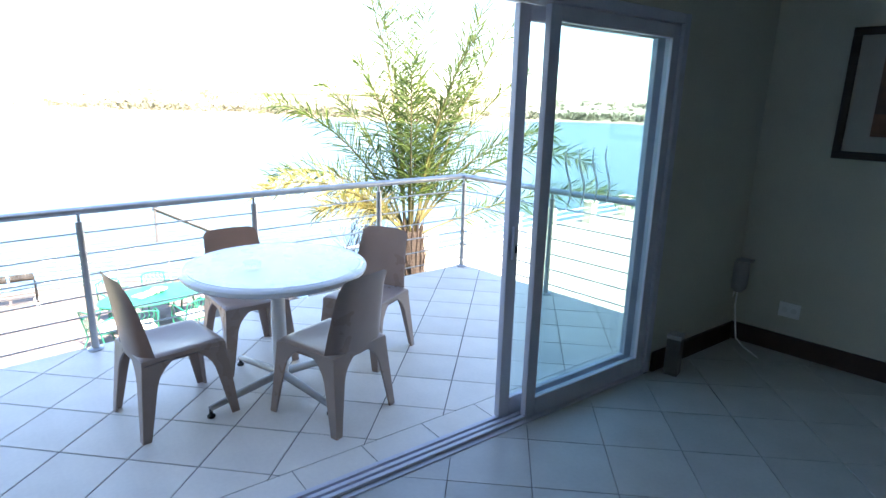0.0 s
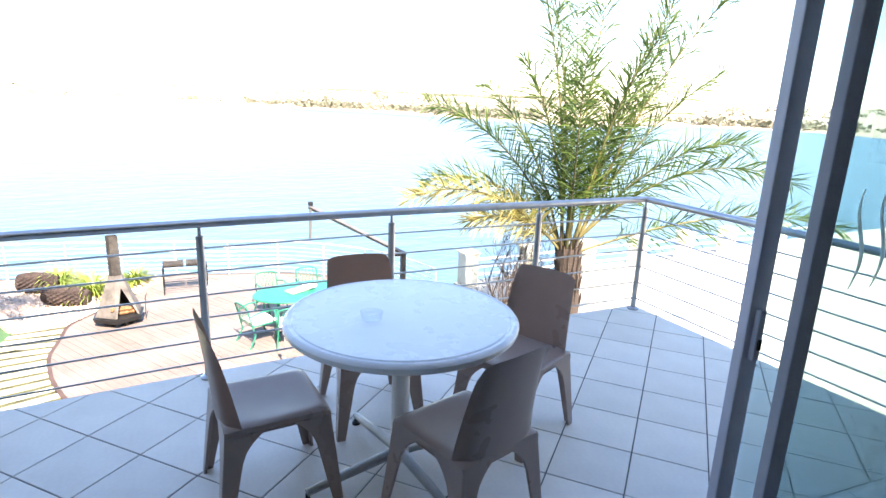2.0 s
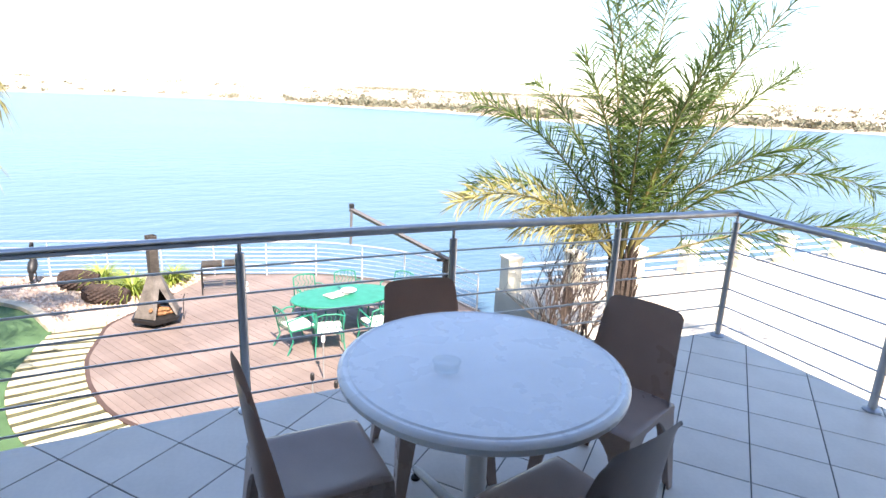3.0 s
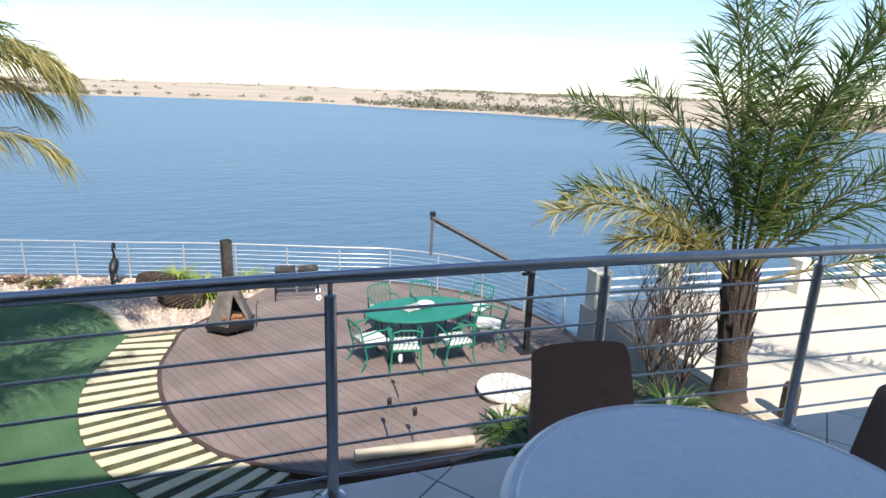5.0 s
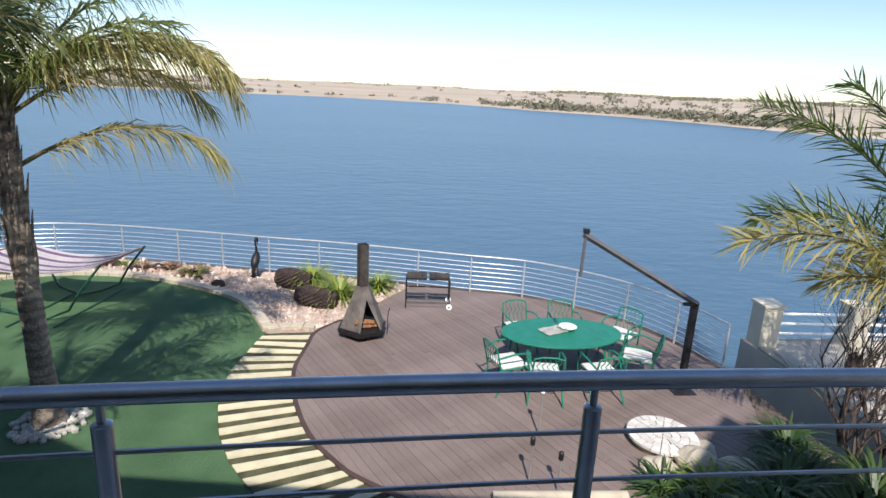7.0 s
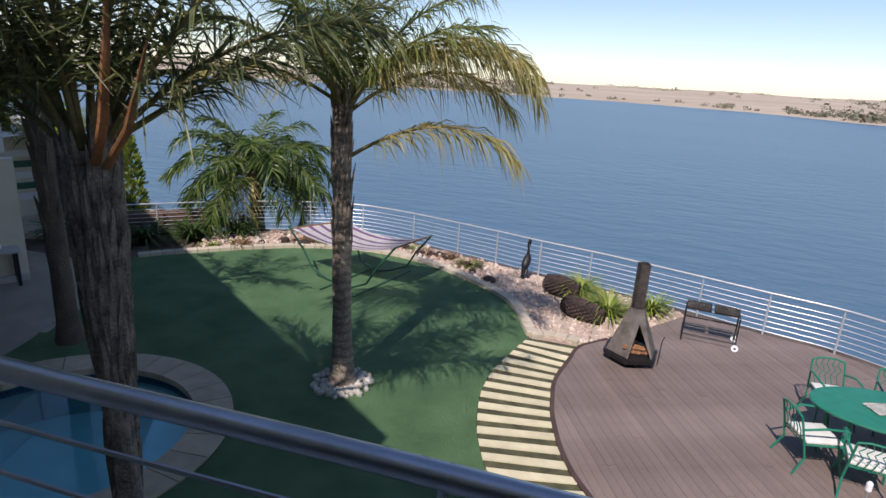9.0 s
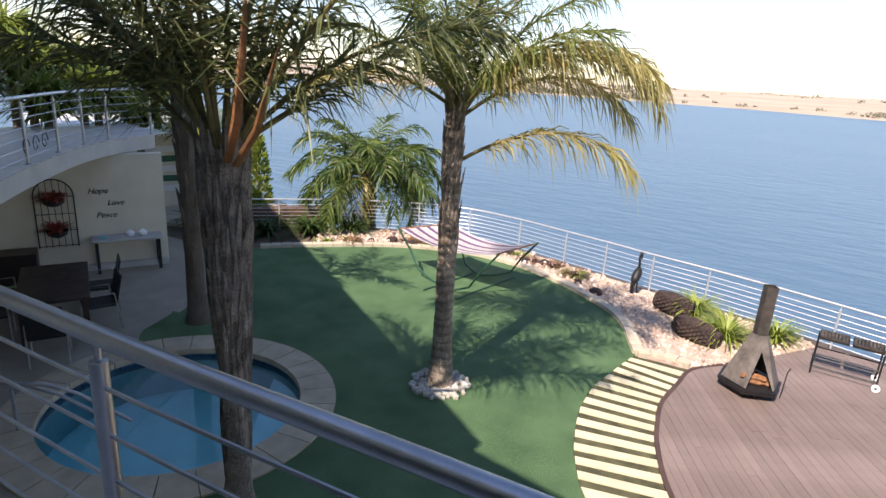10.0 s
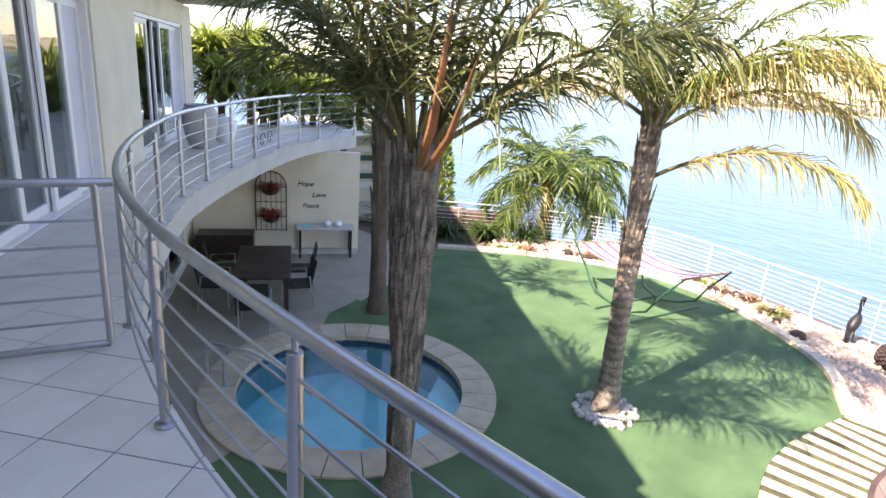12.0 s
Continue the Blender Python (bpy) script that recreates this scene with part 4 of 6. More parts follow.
edging([LAWN_EDGE[k] for k in range(0, 36, 5)] + [LAWN_EDGE[37]], 0.20, 0.085, 46, "lawn_edging", "curved cream stone edging round the lawn", STONE)
edging([(-1.78, 13.22), (-1.35, 13.38), (-0.9, 13.32)], 0.2, 0.07, 4, "path_edging", "cream stone edging at the head of the path", STONE)
edging([(-11.7, 12.45), (-10.6, 11.65), (-9.75, 10.65), (-9.15, 9.4)], 0.14, 0.015, 10, "patio_edging", "low screed edging of the patio", PATIO)

# striped path
path = thing("stepping_path", "curved path of cream concrete strips set in turf", "path", kind="structure")
NS = 20
mids = [((a[0] + b[0]) / 2, (a[1] + b[1]) / 2) for a, b in zip(STRIP_IN, STRIP_OUT)]
run = np.cumsum([0] + [math.dist(a, b) for a, b in zip(mids, mids[1:])])
at = np.linspace(0, run[-1], NS * 2 + 1)
pin, pout = ([(float(np.interp(q, run, [p[0] for p in line])), float(np.interp(q, run, [p[1] for p in line]))) for q in at] for line in (STRIP_IN, STRIP_OUT))
for k in range(NS):
    a, b, c, d = pin[2 * k], pin[2 * k + 1], pout[2 * k + 1], pout[2 * k]
    part("paving_strip", prism([d, a, b, c], ZG - 0.02, ZG + 0.022), PAVER, path)
tagged(mesh_ob("path_turf", prism([p for p in pin] + pout[::-1], ZG - 0.03, ZG + 0.006), mat("worn_turf", (0.10, 0.10, 0.05), 0.95, 0, 0.3, 5, 120, 0.8)), "worn turf between the path strips", "turf", **lab)

# pool
tagged(mesh_ob("pool_shell", prism(pool_ring(0.02), ZG - 1.3, ZG - 0.7), POOLTILE), "blue tiled pool floor", "pool", **lab)
bm = bmesh.new()
ri, ro = pool_ring(0.0), pool_ring(0.06)
lo, hi = [bm.verts.new((*p, ZG - 1.2)) for p in ri], [bm.verts.new((*p, ZG + 0.0)) for p in ri]
for i in range(len(ri)):
    j = (i + 1) % len(ri)
    bm.faces.new((lo[j], lo[i], hi[i], hi[j]))
bmesh.ops.solidify(bm, geom=bm.faces[:], thickness=-0.05)
tagged(mesh_ob("pool_wall", bm, POOLTILE), "blue tiled pool wall", "pool", **lab)
bm = bmesh.new()
band = pool_ring(-0.006)
lo, hi = [bm.verts.new((*p, ZG - 0.19)) for p in band], [bm.verts.new((*p, ZG - 0.062)) for p in band]
for i in range(len(band)):
    j = (i + 1) % len(band)
    bm.faces.new((lo[j], lo[i], hi[i], hi[j]))
bmesh.ops.solidify(bm, geom=bm.faces[:], thickness=-0.004)
tagged(mesh_ob("waterline_band", bm, mat("waterline_mosaic", (0.10, 0.26, 0.42), 0.3, 0, 0.35, 30, 60, 0.1)), "band of darker blue mosaic at the waterline", "pool band", **lab)
# steps inside the pool at its far end
bm = prism([p for i, p in enumerate(pool_ring(-0.02)) if i < 9 or i > 47], ZG - 1.2, ZG - 0.30)
tagged(mesh_ob("pool_step", bm, mat("pale_pool_step", (0.38, 0.68, 0.80), 0.4, 0, 0.1, 2, 30, 0.1)), "pale blue step inside the pool", "pool step", **lab)


def pool_water():
    m = glassmat("pool_water", (0.72, 0.95, 0.95), 0.0, 0.03)
    t = m.node_tree
    tc, nz, bp = t.nodes.new("ShaderNodeTexCoord"), t.nodes.new("ShaderNodeTexNoise"), t.nodes.new("ShaderNodeBump")
    nz.inputs["Scale"].default_value = 3.5
    bp.inputs["Strength"].default_value, bp.inputs["Distance"].default_value = 0.15, 0.05
    t.links.new(tc.outputs["Object"], nz.inputs["Vector"])
    t.links.new(nz.outputs["Fac"], bp.inputs["Height"])
    for n in t.nodes:
        if n.bl_idname in ("ShaderNodeBsdfGlossy", "ShaderNodeLayerWeight"):
            t.links.new(bp.outputs["Normal"], n.inputs["Normal"])
    return m


bm = bmesh.new()
bm.faces.new([bm.verts.new((*p, ZG - 0.10)) for p in pool_ring(0.0)])
w = tagged(mesh_ob("pool_water", bm, pool_water()), "clear blue swimming pool water", "water", **lab)
w.visible_shadow = False
cop = thing("pool_coping", "ring of sand-coloured coping stones round the pool", "coping", kind="structure")
ra, rb = pool_ring(-0.03), pool_ring(0.46)
for i in range(0, 56, 2):
    j = (i + 2) % 56
    k = (i + 1) % 56
    q = lambda A, B, s: (A[0] + (B[0] - A[0]) * s, A[1] + (B[1] - A[1]) * s)
    part("coping_stone", prism([q(ra[i], ra[k], 0.03), q(rb[i], rb[k], 0.03), rb[k], q(rb[j], rb[k], 0.03), q(ra[j], ra[k], 0.03), ra[k]], ZG - 0.06, ZG + 0.03), COPING, cop)
ladder = thing("pool_handrail", "bent steel handrail beside the pool", "handrail")
for dx, dy in ((0, 0), (0.27, 0.14)):
    part("tube", tubebm([(-7.69 + dx, 5.98 + dy, ZG), (-7.69 + dx, 5.98 + dy, ZG + 0.58), (-7.62 + dx, 6.05 + dy, ZG + 0.63), (-7.35 + dx * 0.6, 6.25 + dy, ZG + 0.60), (-7.15 + dx * 0.5, 6.5 + dy, ZG + 0.42), (-6.6 + dx * 0.3, 6.85 + dy, ZG + 0.05)], 0.023, 10), PALEGREY, ladder, smooth=True)

# ---- deck planks ----
DD = Vector((0.466, -0.885))
DN = Vector((0.885, 0.466))
deck = thing("deck", "round deck of weathered brown timber planks", "deck", kind="structure")


def plank_row(u, poly):
    """Runs of a line across the deck inside the polygon, as pairs along the plank."""
    hits = []
    for a, b in zip(poly, poly[1:] + poly[:1]):
        ua, ub = Vector(a).dot(DN) - u, Vector(b).dot(DN) - u
        if (ua > 0) != (ub > 0):
            s = ua / (ua - ub)
            hits.append(Vector(a).lerp(Vector(b), s).dot(DD))
    hits.sort()
    return list(zip(hits[::2], hits[1::2]))


us = [Vector(p).dot(DN) for p in DECK_POLY]
pw = 0.118
u = min(us) + pw * 0.55
rng = random.Random(9)
while u < max(us) - pw * 0.5:
    h_ = pw / 2 - 0.0025
    lo_, hi_ = plank_row(u - h_, DECK_POLY), plank_row(u + h_, DECK_POLY)
    runs = [(a[0], a[1], b[0], b[1]) for a, b in zip(lo_, hi_)] if len(lo_) == len(hi_) else [(a, b, a, b) for a, b in plank_row(u, DECK_POLY)]
    for a0, a1, b0, b1 in runs:
        s0, s1 = max(a0, b0), min(a1, b1)
        if s1 - s0 < 0.1:
            continue
        cuts, c = [], s0 + rng.uniform(0.8, 2.6)
        while c < s1 - 0.5:
            cuts.append(c)
            c += rng.uniform(2.0, 3.0)
        left = [(a0, b0)] + [(c_ + 0.003, c_ + 0.003) for c_ in cuts]
        right = [(c_ - 0.003, c_ - 0.003) for c_ in cuts] + [(a1, b1)]
        for (l0, l1), (r0, r1) in zip(left, right):
            o = part("plank", prism([(l0, -h_), (r0, -h_), (r1, h_), (l1, h_)], -0.02, 0.022 + rng.uniform(-0.002, 0.002)), DECK, deck)
            o.matrix_basis = Matrix(((DD.x, DN.x, 0, DN.x * u), (DD.y, DN.y, 0, DN.y * u), (0, 0, 1, ZG + 0.008), (0, 0, 0, 1)))
    u += pw
rim_line = spline([(2.7, 8.1), (2.1, 8.09), (1.65, 8.13), (1.22, 8.23)] + STRIP_IN + [(-0.35, 13.8), (0.3, 14.7)], 60)
inner_line, outer_line = [], []
for k, p in enumerate(rim_line):
    q0, q1 = Vector(rim_line[max(k - 1, 0)]), Vector(rim_line[min(k + 1, len(rim_line) - 1)])
    d_ = (q1 - q0).normalized()
    inner_line.append((p[0] + d_.y * 0.03, p[1] - d_.x * 0.03))
    outer_line.append((p[0] - d_.y * 0.035, p[1] + d_.x * 0.035))
part("rim_board", prism(inner_line + outer_line[::-1], ZG - 0.05, ZG + 0.036), DECKDARK, deck, "dark brown curved rim board")

# ---- fire place ----
fp = thing("chiminea", "rusty steel pyramid fireplace with a tall chimney", "fireplace", pose(-0.03, 13.0, ZG + 0.03, 0, 0, 24))
hexa = lambda r, z, off=0: [(r * math.cos(radians(60 * k + off)), r * math.sin(radians(60 * k + off)), z) for k in range(6)]
bm = bmesh.new()
lo, mid, hi = [bm.verts.new(p) for p in hexa(0.45, 0.1)], [bm.verts.new(p) for p in hexa(0.48, 0.18)], [bm.verts.new(p) for p in hexa(0.34, 0.19)]
for a, b in ((lo, mid), (mid, hi)):
    for k in range(6):
        bm.faces.new((a[k], a[(k + 1) % 6], b[(k + 1) % 6], b[k]))
bm.faces.new(lo[::-1])
bm.faces.new(hi)
part("hearth", bm, IRON, fp, "black steel hearth tray")
bm = bmesh.new()
B, T = hexa(0.43, 0.2), hexa(0.125, 0.96)
for k in range(6):
    j = (k + 1) % 6
    if k in (4,):
        q0, q1 = Vector(B[k]).lerp(Vector(B[j]), 0.06), Vector(B[k]).lerp(Vector(B[j]), 0.94)
        ap = (Vector(B[k]) + Vector(B[j])).lerp(Vector(T[k]) + Vector(T[j]), 0.70) / 2
        v = [bm.verts.new(x) for x in (B[k], q0, ap, T[k], q1, B[j], T[j])]
        bm.faces.new((v[0], v[1], v[2], v[3]))
        bm.faces.new((v[4], v[5], v[6], v[2]))
        bm.faces.new((v[3], v[2], v[6]))
    else:
        bm.faces.new([bm.verts.new(x) for x in (B[k], B[j], T[j], T[k])])
bmesh.ops.remove_doubles(bm, verts=bm.verts[:], dist=0.001)
bmesh.ops.solidify(bm, geom=bm.faces[:], thickness=0.008)
part("hood", bm, RUST, fp)
bm = bmesh.new()
tube(bm, [(0, 0, 0.90), (0, 0, 1.72)], 0.112, 4, False)
bmesh.ops.solidify(bm, geom=bm.faces[:], thickness=0.008)
bmesh.ops.transform(bm, verts=bm.verts[:], matrix=pose(0, 0, 0, 0, 0, 45))
part("chimney", bm, RUST, fp)
for k in range(3):
    part("foot", tubebm([(0.28 * math.cos(2.1 * k + 0.5), 0.28 * math.sin(2.1 * k + 0.5), 0), (0.28 * math.cos(2.1 * k + 0.5), 0.28 * math.sin(2.1 * k + 0.5), 0.11)], 0.03, 8), IRON, fp)
rng = random.Random(3)
for k in range(7):
    lg = tagged(mesh_ob("firewood", tubebm([(-0.19, 0, 0), (-0.17, 0.005, 0), (0.17, 0, 0), (0.19, 0, 0)], [0.03, 0.036, 0.034, 0.028], 7), RAWWOOD), "split orange-brown log in the fireplace", "firewood", group="firewood")
    lg.matrix_basis = pose(-0.0 + 0.06 * (k % 3 - 1), 12.80 + 0.05 * (k % 3), ZG + 0.265 + 0.065 * (k // 3), 0, rng.uniform(-4, 4), rng.uniform(-14, 14) + (70 if k == 6 else 0))
poker = tagged(mesh_ob("fire_poker", tubebm([(0, 0, 0.0), (0.02, 0.05, 0.42), (0.05, 0.06, 0.5)], 0.009, 6), IRON), "thin black iron poker leaning by the fireplace", "poker")
poker.location = (0.42, 13.0, ZG + 0.03)

# ---- braai stand ----
gr = thing("barbecue", "black steel double barbecue on a wheeled stand", "barbecue", pose(1.28, 14.5, ZG + 0.03, 0, 0, -4))
for sx in (-0.45, 0.45):
    for sy in (-0.2, 0.2):
        part("leg", tubebm([(sx, sy, 0.0 if sx < 0 else 0.06), (sx, sy, 0.62)], 0.015, 6), IRON, gr)
for z, n in ((0.14, 2), (0.34, 2)):
    for sy in (-0.2, 0.2):
        part("rail", tubebm([(-0.45, sy, z), (0.45, sy, z)], 0.012, 6), IRON, gr)
for cx in (-0.235, 0.235):
    bm = bmesh.new()
    pts = [(0.2 * math.cos(t), 0.5 + 0.02 + 0.09 * math.sin(t)) for t in (math.pi + math.pi * k / 10 for k in range(11))]
    rows = [[bm.verts.new((x, p[0], p[1] + 0.15)) for p in pts] for x in (cx - 0.21, cx + 0.21)]
    for i in range(10):
        bm.faces.new((rows[0][i], rows[0][i + 1], rows[1][i + 1], rows[1][i]))
    bm.faces.new(rows[0])
    bm.faces.new(rows[1][::-1])
    bmesh.ops.solidify(bm, geom=bm.faces[:], thickness=0.008)
    tray = part("fire_tray", bm, RUST, gr)
    for k in range(9):
        part("grate_bar", tubebm([(cx - 0.2 + 0.05 * k, -0.2, 0.685), (cx - 0.2 + 0.05 * k, 0.2, 0.685)], 0.006, 5), IRON, tray)
for sy in (-0.24, 0.24):
    bm = tubebm([(0, -0.014, 0), (0, 0.014, 0)], 0.06, 18)
    wh = part("wheel", bm, WHITEPL, gr, "small white plastic wheel")
    wh.location = (0.45, sy, 0.06)
    part("hub", tubebm([(0, -0.018, 0), (0, 0.018, 0)], 0.02, 10), IRON, wh)

# ---- heron statue ----
bm = bmesh.new()
vs = bmesh.ops.create_uvsphere(bm, u_segments=16, v_segments=10, radius=0.15)["verts"]
bmesh.ops.transform(bm, verts=vs, matrix=pose(0, 0, 0.42, 0, -52, 0) @ Matrix.Diagonal((1.7, 0.75, 0.75, 1)))
tube(bm, [(0.08, 0, 0.6), (0.09, 0, 0.74), (0.03, 0, 0.86), (0.03, 0, 0.95), (0.10, 0, 1.0), (0.16, 0, 0.97), (0.17, 0, 0.88), (0.175, 0, 0.80)], [0.045, 0.03, 0.027, 0.027, 0.032, 0.034, 0.022, 0.006], 8)
tube(bm, [(-0.1, 0, 0.3), (-0.18, 0, 0.14), (-0.2, 0, 0.06)], [0.07, 0.05, 0.02], 7)
for s in (-0.05, 0.05):
    tube(bm, [(0, s, 0.34), (0.01, s, 0.0)], 0.016, 6)
box(bm, -0.12, 0.12, -0.1, 0.1, -0.03, 0.012)
hr = tagged(mesh_ob("heron_statue", bm, IRON, smooth=True), "dark metal statue of a long-necked wading bird", "statue")
hr.matrix_basis = pose(-2.60, 16.3, ZG + 0.05, 0, 0, 80) @ Matrix.Scale(0.88, 4)

# ---- woven balls and rocks ----
def woven_pot(x, y, L, r, a, seed):
    bm = bmesh.new()
    n, m_ = 26, 30
    rows = []
    for i in range(n + 1):
        s = i / n
        rr = r * (0.35 + 0.65 * math.sin(math.pi * min(0.97, 0.08 + 0.84 * s)) ** 0.55)
        rows.append([bm.verts.new(((s - 0.5) * L, rr * (1 + 0.07 * (-1) ** (i // 2 + k)) * math.cos(2 * math.pi * k / m_), rr * (1 + 0.07 * (-1) ** (i // 2 + k)) * math.sin(2 * math.pi * k / m_))) for k in range(m_)])
    for p, q in zip(rows, rows[1:]):
        for k in range(m_):
            bm.faces.new((p[k], p[(k + 1) % m_], q[(k + 1) % m_], q[k]))
    bm.faces.new(rows[0][::-1])
    bm.faces.new(rows[-1])
    o = tagged(mesh_ob("woven_basket", bm, ROCK), "dark brown woven basket lying on the gravel", "basket", group="woven baskets")
    o.matrix_basis = pose(x, y, ZG + r * 0.95, 0, 6, a)


woven_pot(-1.62, 15.55, 0.80, 0.23, -12, 1)
woven_pot(-1.02, 14.45, 0.86, 0.21, -16, 2)


def tuft(name, label, x, y, z, h, n, seed, material, spread=1.0, wid=0.018):
    rng = random.Random(seed)
    bm = bmesh.new()
    for _ in range(n):
        a, e = rng.uniform(0, 6.283), radians(rng.uniform(35, 86))
        L, w = h * rng.uniform(0.7, 1.2), wid * rng.uniform(0.7, 1.2)
        o = Vector((math.cos(a), math.sin(a), 0))
        sd = Vector((-o.y, o.x, 0)) * w
        p = o * rng.uniform(0, 0.1 * spread)
        prev = None
        for k in range(5):
            s = k / 4
            ww = sd * (1 - s ** 2)
            cur = (bm.verts.new(p - ww), bm.verts.new(p + ww)) if k < 4 else (bm.verts.new(p),)
            if prev:
                bm.faces.new((prev[0], prev[1], *cur[::-1]))
            prev = cur
            p = p + (o * math.cos(e) * spread + Vector((0, 0, math.sin(e)))) * L / 4
            e -= radians(28)
    o = tagged(mesh_ob(name, bm, material), label, "plant")
    o.location = (x, y, z)
    return o


for i, (x, y, h) in enumerate(((-1.22, 15.75, 0.78), (-0.55, 14.8, 0.84), (0.25, 15.4, 0.68), (-0.85, 15.0, 0.5))):
    tuft("strap_leaf_plant", "bright green strap-leaved tuft in the gravel bed", x, y, ZG + 0.02, h, 150, 30 + i, GRASSLEAF)
rng = random.Random(77)
for i in range(16):
    k = rng.randrange(8, 34)
    ex, ey = LAWN_EDGE[k]
    fx = ex + rng.uniform(-0.2, 0.4)
    tuft("low_groundcover", "low brown and green groundcover in the gravel", fx, ey + rng.uniform(0.35, 0.75), ZG + 0.02, rng.uniform(0.13, 0.28), 60, 50 + i, GRASSLEAF if i % 3 == 0 else leafmat("dry_cover", (0.16, 0.08, 0.05), (0.24, 0.15, 0.07), 0.2), 1.6, 0.022)

# ---- garden dining set ----
GT = Vector((3.22, 11.5, ZG + 0.03))
gt = thing("garden_table", "oval green enamelled metal garden table", "table", pose(*GT, 0, 0, 3))
bm = lathe(bmesh.new(), [(0.93, 0.675), (0.985, 0.68), (1.0, 0.70), (0.99, 0.715), (0.02, 0.718)], 48)
bmesh.ops.transform(bm, verts=bm.verts[:], matrix=Matrix.Diagonal((1.0, 0.60, 1, 1)))
part("tabletop", bm, GREEN, gt, smooth=False)
for sx in (-0.6, 0.6):
    for sy in (-0.3, 0.3):
        part("leg", tubebm([(sx, sy, 0.68), (sx * 1.06, sy * 1.08, 0.4), (sx * 1.0, sy * 1.0, 0.15), (sx * 1.12, sy * 1.2, 0.0)], 0.02, 8), GREEN, gt, smooth=True)
part("apron", tubebm([(0.72 * math.cos(2 * math.pi * k / 24), 0.40 * math.sin(2 * math.pi * k / 24), 0.64) for k in range(25)], 0.016, 6), GREEN, gt)
dish = tagged(mesh_ob("serving_dish", lathe(bmesh.new(), [(0.05, 0), (0.12, 0.03), (0.15, 0.06), (0.14, 0.06), (0.1, 0.03), (0.01, 0.015)], 20), WHITEPL, smooth=True), "white dish on the garden table", "dish")
dish.location = (GT.x + 0.12, GT.y + 0.08, GT.z + 0.719)
cl = bmesh.new()
gr_ = [[cl.verts.new((0.24 * u / 6, 0.14 * v / 6, 0.012 + 0.03 * abs(noise.noise((u * 0.9, v * 0.9, 2))))) for u in range(-6, 7)] for v in range(-6, 7)]
for j in range(12):
    for i in range(12):
        cl.faces.new((gr_[j][i], gr_[j][i + 1], gr_[j + 1][i + 1], gr_[j + 1][i]))
bmesh.ops.solidify(cl, geom=cl.faces[:], thickness=0.006)
o = tagged(mesh_ob("folded_cloth", cl, CUSHION, smooth=True), "crumpled white cloth on the garden table", "cloth")
o.matrix_basis = pose(GT.x - 0.12, GT.y + 0.02, GT.z + 0.720, 0, 0, 25)


def garden_chair():
    th = thing("garden_chair", "green metal garden armchair with a pale seat cushion", "chair", pose(0, 0, 0), group="chairs round the garden table")
    for sx in (-0.24, 0.24):
        part("front_leg", tubebm([(sx, 0.24, 0.62), (sx * 1.05, 0.27, 0.42), (sx, 0.22, 0.2), (sx * 1.1, 0.28, 0)], 0.014, 7), GREEN, th, smooth=True)
        part("back_leg", tubebm([(sx * 0.9, -0.33, 0.76), (sx * 0.95, -0.25, 0.45), (sx, -0.2, 0.22), (sx * 1.1, -0.32, 0)], 0.014, 7), GREEN, th, smooth=True)
        part("armrest", tubebm([(sx * 0.95, -0.28, 0.6), (sx * 1.15, -0.05, 0.66), (sx * 1.12, 0.18, 0.65), (sx, 0.25, 0.62)], 0.015, 7), GREEN, th, smooth=True)
    part("seat_frame", tubebm([(-0.24, 0.24, 0.40), (0.24, 0.24, 0.40), (0.23, -0.24, 0.40), (-0.23, -0.24, 0.40), (-0.24, 0.24, 0.40)], 0.013, 6), GREEN, th)
    for k in range(6):
        part("seat_slat", boxbm(-0.23, 0.23, -0.2 + 0.075 * k, -0.16 + 0.075 * k, 0.392, 0.404), GREEN, th)
    part("top_rail", tubebm([(-0.22, -0.33, 0.76), (-0.1, -0.345, 0.80), (0.1, -0.345, 0.80), (0.22, -0.33, 0.76)], 0.014, 7), GREEN, th, smooth=True)
    for k in range(5):
        x = -0.15 + 0.075 * k
        part("back_scroll", tubebm([(x, -0.25, 0.43), (x + 0.03, -0.285, 0.56), (x - 0.03, -0.30, 0.64), (x + 0.02, -0.32, 0.71), (x, -0.34, 0.785)], 0.007, 5), GREEN, th)
    bm = bmesh.new()
    box(bm, -0.22, 0.22, -0.21, 0.23, 0.405, 0.45, 0.016)
    part("seat_cushion", bm, CUSHION, th, "pale off-white seat cushion", smooth=True)
    return th


gc = garden_chair()
gc.matrix_basis = pose(2.25, 11.05, ZG + 0.03, 0, 0, -72)
for x, y, a in ((2.75, 10.72, -8), (3.62, 10.72, 6), (4.45, 11.25, 62), (2.75, 12.38, 188), (3.55, 12.42, 176), (4.5, 12.1, 130)):
    copy_thing(gc, pose(x, y, ZG + 0.03, 0, 0, a))

# ---- cantilever frame ----
WEATHERED = mat("weathered_grey_steel", (0.17, 0.165, 0.17), 0.55, 0.3, 0.15, 6, 80, 0.2)
um = thing("cantilever_frame", "grey steel cantilever shade frame without its canopy", "shade frame")
part("post", boxbm(5.03 - 0.045, 5.03 + 0.045, 10.87 - 0.045, 10.87 + 0.045, ZG + 0.03, -1.26, 0.006), IRON, um)
part("arm", tubebm([(5.08, 10.87, -1.28), (3.17, 10.87, -0.22)], 0.045, 4), WEATHERED, um)
part("hanging_rod", tubebm([(3.2, 10.87, -0.2), (3.185, 10.87, -0.85)], 0.024, 8), WEATHERED, um)
part("cap", boxbm(3.16, 3.24, 10.83, 10.91, -0.2, -0.13, 0.008), IRON, um)
